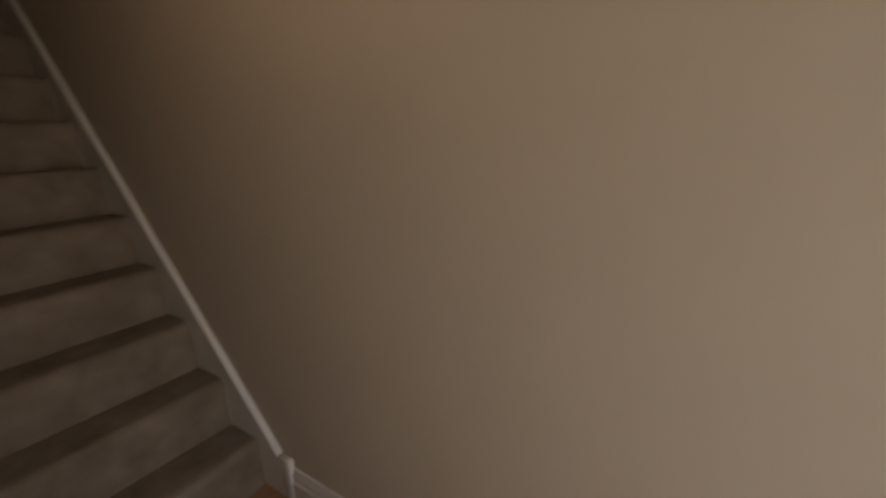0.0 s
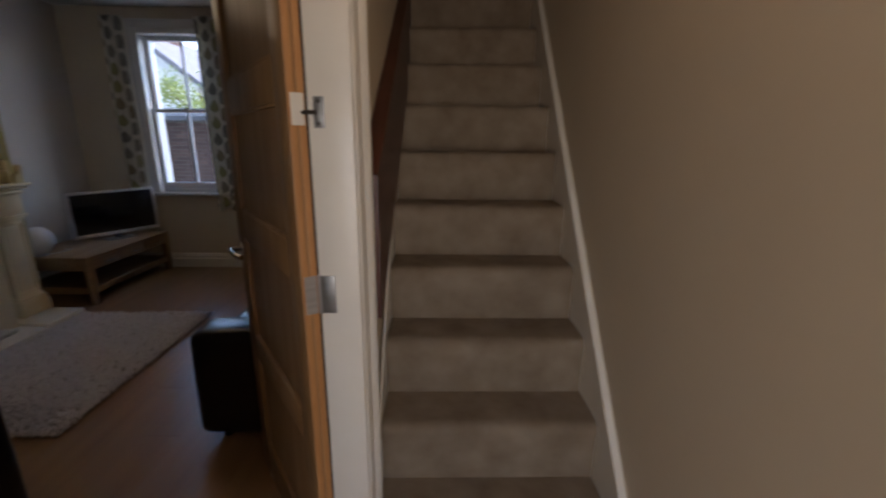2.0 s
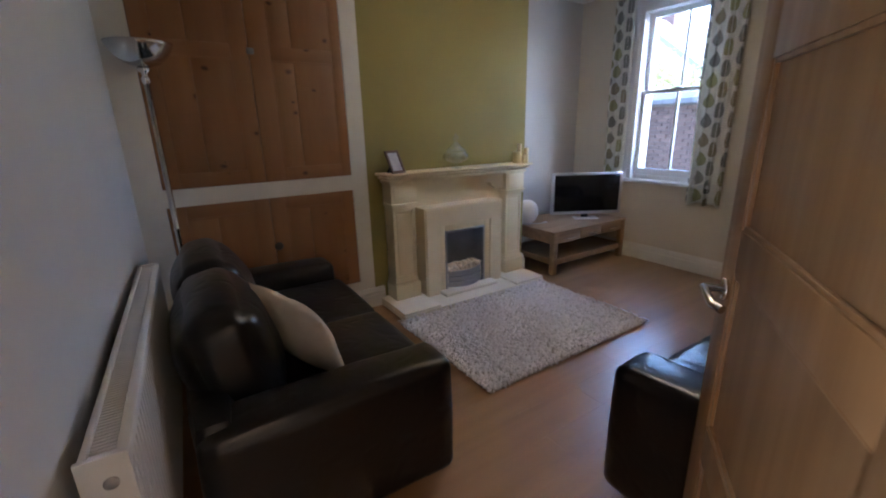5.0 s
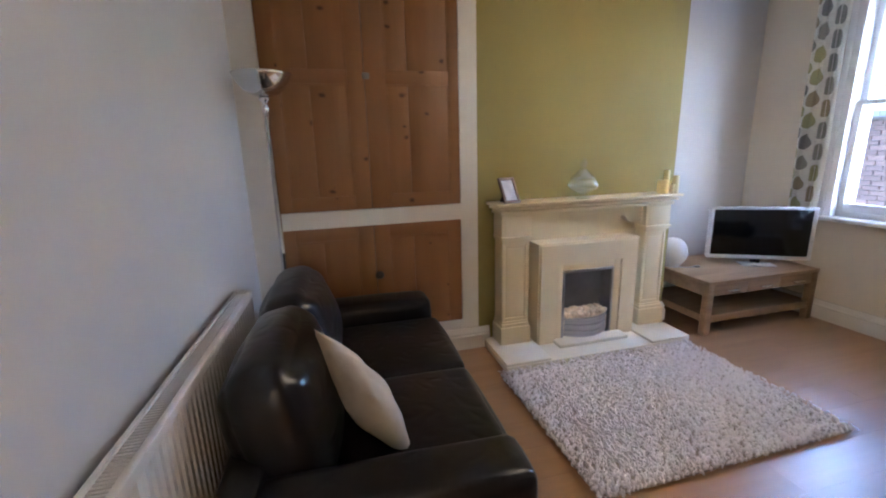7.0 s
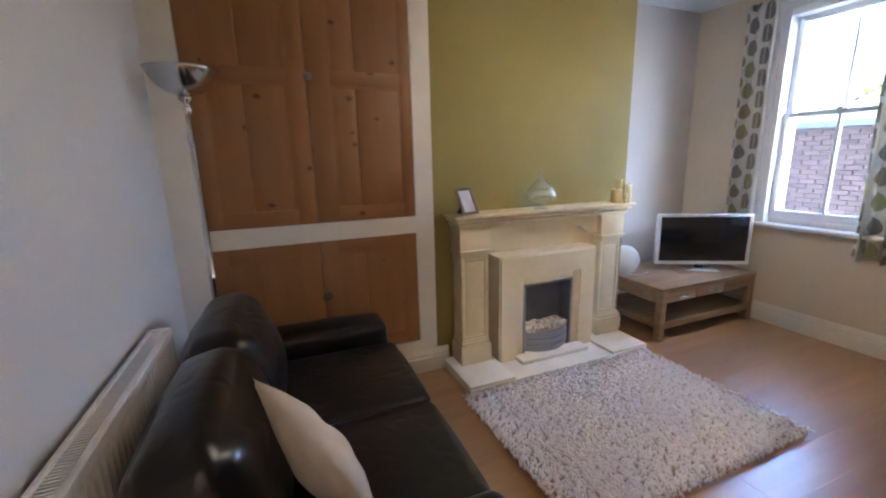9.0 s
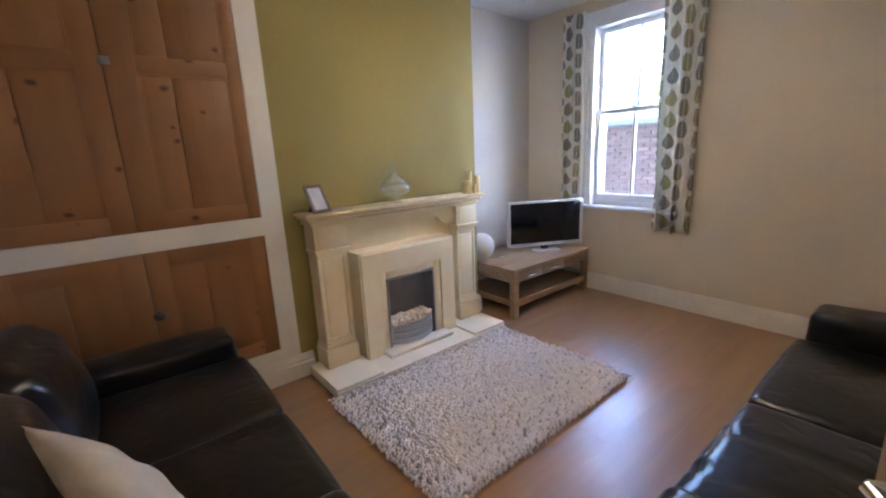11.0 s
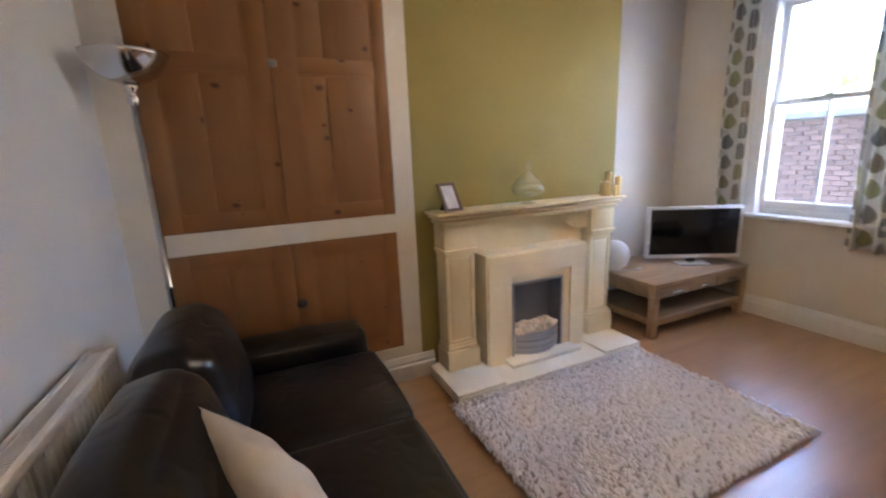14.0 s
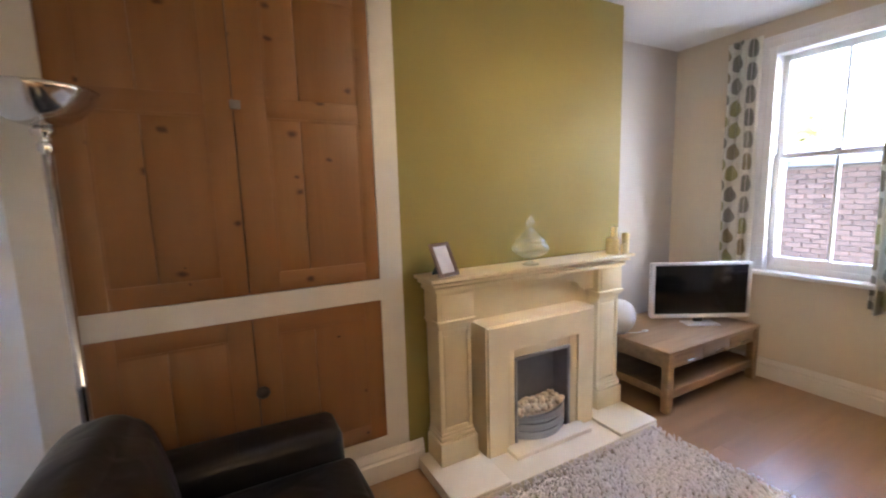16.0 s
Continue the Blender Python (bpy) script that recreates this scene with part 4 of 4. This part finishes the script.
tv = thing("television", "white-framed flat television on a low stand", "television", pose(0.110, 3.950, 0.4275, 0, 0, -29.5))
part("housing", bx((-0.045, -0.378, 0.048), (0.0, 0.378, 0.484), 0.012), M_TVWHITE, tv)
part("screen", bx((-0.002, -0.351, 0.078), (0.003, 0.351, 0.462), 0.001), M_SCREEN, tv)
bm = bmesh.new()
for lo, hi in (((-0.378, 0.048), (0.378, 0.077)), ((-0.378, 0.463), (0.378, 0.484)), ((-0.378, 0.077), (-0.352, 0.463)), ((0.352, 0.077), (0.378, 0.463))):
    box(bm, (0, lo[0], lo[1]), (0.006, hi[0], hi[1]), 0.002)
part("bezel", bm, M_TVWHITE, tv)
# neck coloured black to give the shadowed gap below the set
part("neck", bx((-0.035, -0.035, 0.008), (-0.012, 0.035, 0.07), 0.004), M_DARK, tv)
part("stand", bx((-0.05, -0.125, 0.0), (0.070, 0.125, 0.011), 0.004), M_TVWHITE, tv)
bl = thing("table_lamp", "white opal egg-shaped table lamp, unlit", "table lamp", pose(-0.085, 3.278, 0.4275))
part("shade", lathe(bmesh.new(), [(0.0, 0.010)] + [(0.112 * math.sin(math.pi * (0.14 + 0.86 * i / 20)) ** 0.9, 0.010 + 0.245 * (1 - math.cos(math.pi * (0.14 + 0.86 * i / 20))) / 2 - 0.009) for i in range(20)] + [(0.0, 0.246)], 36), M_BALL, bl)
part("base", lathe(bmesh.new(), [(0, 0), (0.055, 0), (0.055, 0.010), (0.045, 0.016), (0, 0.016)], 28), M_TVWHITE, bl)

part("flex", tube(bmesh.new(), [(0.05, 0.02, 0.005), (0.09, 0.08, 0.004), (0.10, 0.14, 0.004)], 0.0028, 6), M_CABLE, bl)
part("flex_switch", bx((0.088, 0.135, 0.0), (0.112, 0.185, 0.015), 0.005), M_TVWHITE, bl, "small white flex switch")

# ---------------------------------------------------------------- rug
rug = thing("shag_rug", "pale grey-beige shaggy rug with loose pile", "rug", pose(0.957, 2.245, 0.001, 0, 0, 0.6))
RX, RY = 0.515, 0.725
part("backing", bx((-RX, -RY, 0), (RX, RY, 0.012), 0.005), M_RUGBACK, rug)
rnd = random.Random(9)
vv, ff = [], []
nx, ny = int(2 * RX / 0.0158), int(2 * RY / 0.0158)
for i in range(nx + 1):
    for j in range(ny + 1):
        x = -RX + 2 * RX * i / nx + rnd.uniform(-0.006, 0.006)
        y = -RY + 2 * RY * j / ny + rnd.uniform(-0.008, 0.008)
        lean = 1.3 * noise.noise(Vector((x * 3.0, y * 3.0, 3.0))) + rnd.uniform(-0.8, 0.8) - 0.75
        rim = abs(x) > RX - 0.03 or abs(y) > RY - 0.03
        ex, ey = (0.5 if abs(x) > RX - 0.03 else 0) * (1 if x > 0 else -1), (0.5 if abs(y) > RY - 0.03 else 0) * (1 if y > 0 else -1)
        d = Vector((math.cos(lean) + ex, math.sin(lean) + ey)).normalized()
        ln = rnd.uniform(0.030, 0.048) * (0.42 if rim else 1.0)
        w = rnd.uniform(0.0036, 0.0060)
        hh = rnd.uniform(0.026, 0.046)
        tip = rnd.uniform(0.45, 0.8)
        side = Vector((-d.y, d.x)) * w
        bend = rnd.uniform(-0.012, 0.012)
        base = len(vv)
        for f, z, ww in ((0, 0.008, 0.8), (0.20, hh * 0.85, 1.0), (0.55, hh, 1.05), (1.0, hh * tip, 0.6)):
            c = Vector((x, y)) + d * (ln * f) + side.normalized() * (bend * f * f)
            p = side * ww
            vv += [(c.x - p.x, c.y - p.y, z - 0.003), (c.x - p.x * 0.45, c.y - p.y * 0.45, z + 0.005), (c.x + p.x * 0.45, c.y + p.y * 0.45, z + 0.005), (c.x + p.x, c.y + p.y, z - 0.003)]
        for k in range(3):
            a = base + 4 * k
            ff += [(a, a + 1, a + 5, a + 4), (a + 1, a + 2, a + 6, a + 5), (a + 2, a + 3, a + 7, a + 6)]
me = bpy.data.meshes.new("shag")
me.from_pydata(vv, [], ff)
for p in me.polygons:
    p.use_smooth = True
me.materials.append(M_RUG)
shag = new("shag", me)
shag.parent = rug
shag["kind"] = "stuff"


# ---------------------------------------------------------------- sofas
def sofa(label, width, depth, m, seed, arm=0.215, arm_top=0.550, grooves=0, cushion_side=0):
    """A leather sofa facing local +y: base, two seats, two backs, two arms, feet."""
    s = thing("sofa", label, "sofa", m, "leather sofas")
    w = width / 2
    inner = w - arm
    part("base", soft((-w + 0.02, 0.02, 0.055), (w - 0.02, depth - 0.035, 0.30), 0.03, (0, 0.01, 0), 7), M_LEATHER, s)
    for k in (-1, 1):
        a, b = sorted((k * 0.0015, k * (inner - 0.002)))
        part("seat_cushion", soft((a, 0.24, 0.275), (b, depth + 0.022, 0.440), 0.032, (0.002, 0.022, 0.026), 25, 0.003, seed + k, grooves if k == cushion_side else 0), M_LEATHER, s)
        bm = soft((a, 0.0, 0.0), (b, 0.232, 0.452), 0.080, (0.008, 0.068, 0.032), 21, 0.009, seed + 5 + k)
        bmesh.ops.transform(bm, matrix=Matrix.Translation((0, 0.08, 0.365)) @ Matrix.Rotation(radians(10), 4, "X"), verts=bm.verts)
        part("back_cushion", bm, M_LEATHER, s)
        a, b = sorted((k * inner, k * w))
        part("arm", soft((a, 0.01, 0.055), (b, depth - 0.01, arm_top), 0.042, (0.006, 0.012, 0.018), 19, 0.004, seed + 9 + k), M_LEATHER, s)
        for y in (0.06, depth - 0.10):
            part("foot", lathe(bmesh.new(), [(0, 0), (0.022, 0), (0.028, 0.065), (0, 0.065)], 16, (k * (w - 0.09), y, 0)), M_FEET, s)
    part("back_frame", soft((-w + 0.05, 0.0, 0.055), (w - 0.05, 0.13, 0.585), 0.045, (0, 0.008, 0.01), 9, 0.004, seed), M_LEATHER, s)
    return s


sofa("dark brown leather two-seat sofa in front of the radiator", 1.68, 0.88, pose(0.975, 0.205, 0, 0, 0, -1.0), 3)
sofa("dark brown leather sofa against the stair wall", 1.96, 0.76, pose(2.955, 2.455, 0, 0, 0, 90), 21, arm_top=0.575, grooves=2, cushion_side=-1)
cu = thing("cushion", "cream satin scatter cushion leaning on the sofa", "cushion", pose(1.375, 0.610, 0.607, -64, 12, 26))
bm = bmesh.new()
n = 28
top, bot = [], []
for sgn, keepg in ((1, top), (-1, bot)):
    for i in range(n + 1):
        row = []
        for j in range(n + 1):
            u, v = 2 * i / n - 1, 2 * j / n - 1
            pinch = 1 - 0.10 * (1 - u * u) * abs(v) ** 3 - 0.10 * (1 - v * v) * abs(u) ** 3
            t = ((1 - abs(u) ** 2.2) * (1 - abs(v) ** 2.2)) ** 0.55
            p = Vector((0.205 * u * (1 - 0.07 * (1 - v * v)), 0.205 * v * (1 - 0.07 * (1 - u * u)), sgn * 0.072 * t))
            p += noise.noise_vector(Vector((u * 2, v * 2, sgn))) * 0.012 * t
            p.z += sgn * 0.007 * math.sin(9 * u + 2.5 * v * v + 1.2 * math.sin(3 * v)) * max(0.0, -v) * (1 - u * u)
            row.append(p)
        keepg.append(row)
vt = {}
for nm, g in (("t", top), ("b", bot)):
    for i in range(n + 1):
        for j in range(n + 1):
            edge = i in (0, n) or j in (0, n)
            key = ("e" if edge else nm, i, j)
            if key not in vt:
                vt[key] = bm.verts.new(g[i][j])
for nm in "tb":
    for i in range(n):
        for j in range(n):
            q = [vt[("e" if a in (0, n) or b in (0, n) else nm, a, b)] for a, b in ((i, j), (i + 1, j), (i + 1, j + 1), (i, j + 1))]
            bm.faces.new(q if nm == "t" else q[::-1])
part("cover", bm, M_CUSHION, cu)

# ---------------------------------------------------------------- radiator
rad = thing("radiator", "white panel radiator below a plain wall", "radiator", pose(1.385, south(1.385) + 0.020, 0.016, 0, 0, -1.45))
bm = bmesh.new()
L2, N = 0.70, 40
prof = []
for i in range(N):
    x0 = -L2 + 2 * L2 * i / N
    d = 2 * L2 / N
    prof += [(x0 + 0.10 * d, 0.082), (x0 + 0.25 * d, 0.089), (x0 + 0.75 * d, 0.089), (x0 + 0.90 * d, 0.082)]
prism(bm, [(-L2, 0.075)] + [(-L2, 0.082)] + prof + [(L2, 0.082), (L2, 0.075)], "z", 0.215, 0.770)
part("front_panel", bm, M_RAD, rad)
part("front_cap", bx((-L2, 0.070, 0.764), (L2, 0.094, 0.796), 0.006), M_RAD, rad)
part("back_panel", bx((-L2, 0.012, 0.205), (L2, 0.026, 0.796), 0.004), M_RAD, rad)
for s in (-1, 1):
    part("end_panel", bx((s * L2, 0.008, 0.205), (s * (L2 + 0.012), 0.093, 0.800), 0.003), M_RAD, rad)
part("end_cap", lathe(bmesh.new(), [(0, 0), (0.013, 0), (0.013, 0.003), (0.009, 0.004), (0, 0.004)], 20, m=Matrix.Translation((L2 + 0.012, 0.057, 0.740)) @ Matrix.Rotation(math.pi / 2, 4, "Y")), M_STEEL, rad)
gr = part("top_grille", bx((-L2, 0.026, 0.776), (L2, 0.070, 0.780)), M_STEEL, rad)
bar = mesh_of("grille_bar", bx((-0.0034, 0.026, 0.780), (0.0034, 0.070, 0.7890), 0.001), M_RAD)
for i in range(118):
    piece("grille_bar", bar, gr, Matrix.Translation((-L2 + 0.006 + i * (2 * L2 - 0.012) / 117, 0, 0)))
for s in (-0.45, 0.45):
    part("wall_bracket", bx((s - 0.02, -0.014, 0.3), (s + 0.02, 0.013, 0.7), 0.002), M_RAD, rad)
part("pipe", tube(bmesh.new(), [(L2 - 0.02, 0.05, 0.21), (L2 - 0.02, 0.05, -0.016)], 0.0075, 10), M_RAD, rad)
part("pipe", tube(bmesh.new(), [(-L2 + 0.02, 0.05, 0.21), (-L2 + 0.02, 0.05, -0.016)], 0.0075, 10), M_RAD, rad)

ds = thing("door_stop", "cream wedge door stop on the floor by the door", "door stop", pose(2.60, 1.335, 0, 0, 0, 118))
part("wedge", prism(bmesh.new(), [(-0.055, 0.0), (0.055, 0.0), (0.055, 0.004), (-0.045, 0.026), (-0.055, 0.024)], "y", -0.018, 0.018), M_GLOSS, ds)

# ---------------------------------------------------------------- lamps
fl = thing("floor_lamp", "chrome uplighter floor lamp in the corner", "floor lamp", pose(0.180, 0.250, 0))
part("foot_plate", lathe(bmesh.new(), [(0, 0), (0.13, 0), (0.13, 0.012), (0.11, 0.022), (0.02, 0.030), (0, 0.030)], 36), M_CHROME, fl)
part("pole", lathe(bmesh.new(), [(0.0145, 0.028), (0.0145, 0.86), (0.017, 0.862), (0.017, 0.878), (0.0145, 0.88), (0.0145, 1.66), (0, 1.66)], 20), M_CHROME, fl)
part("neck", lathe(bmesh.new(), [(0.014, 1.65), (0.022, 1.664), (0.022, 1.682), (0.015, 1.690), (0.014, 1.706), (0.030, 1.716), (0.033, 1.728), (0.020, 1.738), (0, 1.740)], 24), M_CHROME, fl)
part("bowl", lathe(bmesh.new(), [(0.0, 1.736), (0.035, 1.737), (0.072, 1.750), (0.105, 1.774), (0.130, 1.804), (0.147, 1.838), (0.152, 1.852), (0.148, 1.852), (0.142, 1.838), (0.125, 1.806), (0.101, 1.778), (0.070, 1.755), (0.035, 1.742), (0.0, 1.741)], 48), M_CHROME, fl, "polished chrome bowl shade")
part("flex", tube(bmesh.new(), [(-0.10, -0.09, 0.004), (-0.030, -0.022, 0.03), (-0.020, -0.014, 0.5), (-0.018, -0.012, 1.02), (-0.015, -0.008, 1.08)], 0.003, 6), M_DARK, fl, "dark flex along the pole")

pl = thing("pendant_light", "lit cream drum pendant shade on a cord", "ceiling light", pose(1.50, 2.45, CEIL))
part("ceiling_rose", lathe(bmesh.new(), [(0, -0.03), (0.03, -0.03), (0.045, -0.005), (0.045, 0), (0, 0)], 24), M_CEIL, pl)
part("cord", tube(bmesh.new(), [(0, 0, -0.03), (0, 0, -0.22)], 0.004, 8), M_CABLE, pl)
part("shade", lathe(bmesh.new(), [(0.20, -0.40), (0.20, -0.20), (0.197, -0.20), (0.197, -0.40)], 48), M_SHADE, pl, "glowing cream fabric drum")
part("spider", tube(bmesh.new(), [(-0.197, 0, -0.22), (0, 0, -0.215), (0.197, 0, -0.22)], 0.003, 6), M_STEEL, pl)
part("bulb", lathe(bmesh.new(), [(0, -0.325), (0.018, -0.318), (0.028, -0.295), (0.024, -0.265), (0.014, -0.24), (0.014, -0.22), (0, -0.22)], 20), M_SHADE, pl)

# ---------------------------------------------------------------- outside
single("ground", bx((-60, 4.62, -0.35), (60, 120, -0.25)), M_GROUND, "grey paved yard and ground beyond", "ground", kind=S)
YW = 8.6
yard = thing("garden_wall", "weathered red brick yard wall with pale coping", "wall", pose(0, YW, -0.25))
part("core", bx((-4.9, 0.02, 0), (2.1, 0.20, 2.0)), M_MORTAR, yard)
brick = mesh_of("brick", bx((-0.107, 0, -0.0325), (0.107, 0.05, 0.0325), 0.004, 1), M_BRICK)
rnd = random.Random(3)
rest = bmesh.new()
for c in range(26):
    z = 0.045 + c * 0.075
    for k in range(31):
        x = -4.9 + 0.11 + k * 0.225 + (0.1125 if c % 2 else 0)
        y = rnd.uniform(-0.004, 0.004)
        if -2.5 < x < 0.4 and z > 0.55:
            piece("brick", brick, yard, Matrix.Translation((x, y, z)) @ Matrix.Rotation(rnd.uniform(-0.006, 0.006), 4, "Y"))
        else:
            box(rest, (x - 0.107, y, z - 0.0325), (x + 0.107, y + 0.05, z + 0.0325))
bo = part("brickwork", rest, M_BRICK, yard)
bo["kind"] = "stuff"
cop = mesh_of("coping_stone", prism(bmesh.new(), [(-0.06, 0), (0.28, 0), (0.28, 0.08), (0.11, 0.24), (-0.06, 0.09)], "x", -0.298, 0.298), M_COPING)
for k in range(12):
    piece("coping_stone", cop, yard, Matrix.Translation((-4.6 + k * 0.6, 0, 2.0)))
hs = thing("house", "white rendered gable house beyond the yard", "house", pose(-5.6, 13.0, -0.25))
part("wall", prism(bmesh.new(), [(-2.2, 0), (2.2, 0), (2.2, 2.9), (0, 4.6), (-2.2, 2.9)], "y", 0, 5), M_RENDER, hs)
for s in (-1, 1):
    part("roof", prism(bmesh.new(), [(s * 2.5, 2.72), (0, 4.66), (0, 4.84), (s * 2.5, 2.90)], "y", -0.25, 5.2), M_SLATE, hs)
part("chimney", bx((-0.3, 1.5, 4.3), (0.3, 2.2, 5.4), 0.01), M_BRICK, hs)


def tree(x, y, h, seed):
    """A tapered trunk, limbs and a loose crown of many leaves."""
    r = random.Random(seed)
    t = thing("tree", "leafy green garden tree behind the yard wall", "tree", pose(x, y, -0.25), "garden trees")
    bm = bmesh.new()
    lathe(bm, [(0.16, 0), (0.12, h * 0.3), (0.08, h * 0.6), (0.02, h * 0.95)], 10)
    tips = []
    for i in range(14):
        a, z = r.uniform(0, 6.28), h * r.uniform(0.3, 0.85)
        ln = h * r.uniform(0.2, 0.36)
        e = Vector((math.cos(a) * ln, math.sin(a) * ln, z + ln * 0.6))
        tube(bm, [(0, 0, z), e * 0.5 + Vector((0, 0, z * 0.5 - 0.05)), e], 0.025, 6)
        tips += [e, e * 0.7 + Vector((0, 0, z * 0.3))]
    part("trunk", bm, M_BARK, t)
    vs, fs = [], []
    for e in tips:
        for _ in range(130):
            c = e + Vector((r.gauss(0, 0.3), r.gauss(0, 0.3), r.gauss(0, 0.24))) * (h / 4.5)
            d1 = Vector((r.uniform(-1, 1), r.uniform(-1, 1), r.uniform(-0.6, 0.6))).normalized() * 0.075
            d2 = d1.cross(Vector((r.uniform(-1, 1), r.uniform(-1, 1), 1))).normalized() * 0.035
            k = len(vs)
            vs += [tuple(c - d1), tuple(c + d2), tuple(c + d1), tuple(c - d2)]
            fs.append((k, k + 1, k + 2, k + 3))
    me = bpy.data.meshes.new("crown")
    me.from_pydata(vs, [], fs)
    me.materials.append(M_LEAF)
    cr = new("crown", me)
    cr.parent = t
    cr["kind"] = "stuff"


tree(-2.9, 11.5, 3.1, 1)
tree(-4.6, 16.5, 4.0, 3)

# ---------------------------------------------------------------- floor planks
PW, PL = 0.192, 1.21
plank = mesh_of("plank", bx((-PW / 2 + 0.0004, -PL / 2 + 0.0004, -0.006), (PW / 2 - 0.0004, PL / 2 - 0.0004, 0.0)), M_LAM)
rnd = random.Random(12)
k = 0
x = -0.43 + PW / 2
while x < 3.95:
    ya, yb = (-0.05, 4.36) if x < 3.04 else (-2.3, FOOT)
    if 2.9 < x < 3.2:
        ya, yb = (-2.3, 4.36) if x < 3.05 else (-2.3, FOOT)
    y = ya - (0.0, 0.42, 0.83, 0.21, 0.62)[k % 5]
    while y < yb:
        a, b = max(y, ya), min(y + PL, yb)
        if b - a > 0.03:
            piece("plank", plank, floor, Matrix.Translation((x, (a + b) / 2, 0)) @ Matrix.Diagonal((1, (b - a) / PL, 1, 1)))
        y += PL
    x += PW
    k += 1
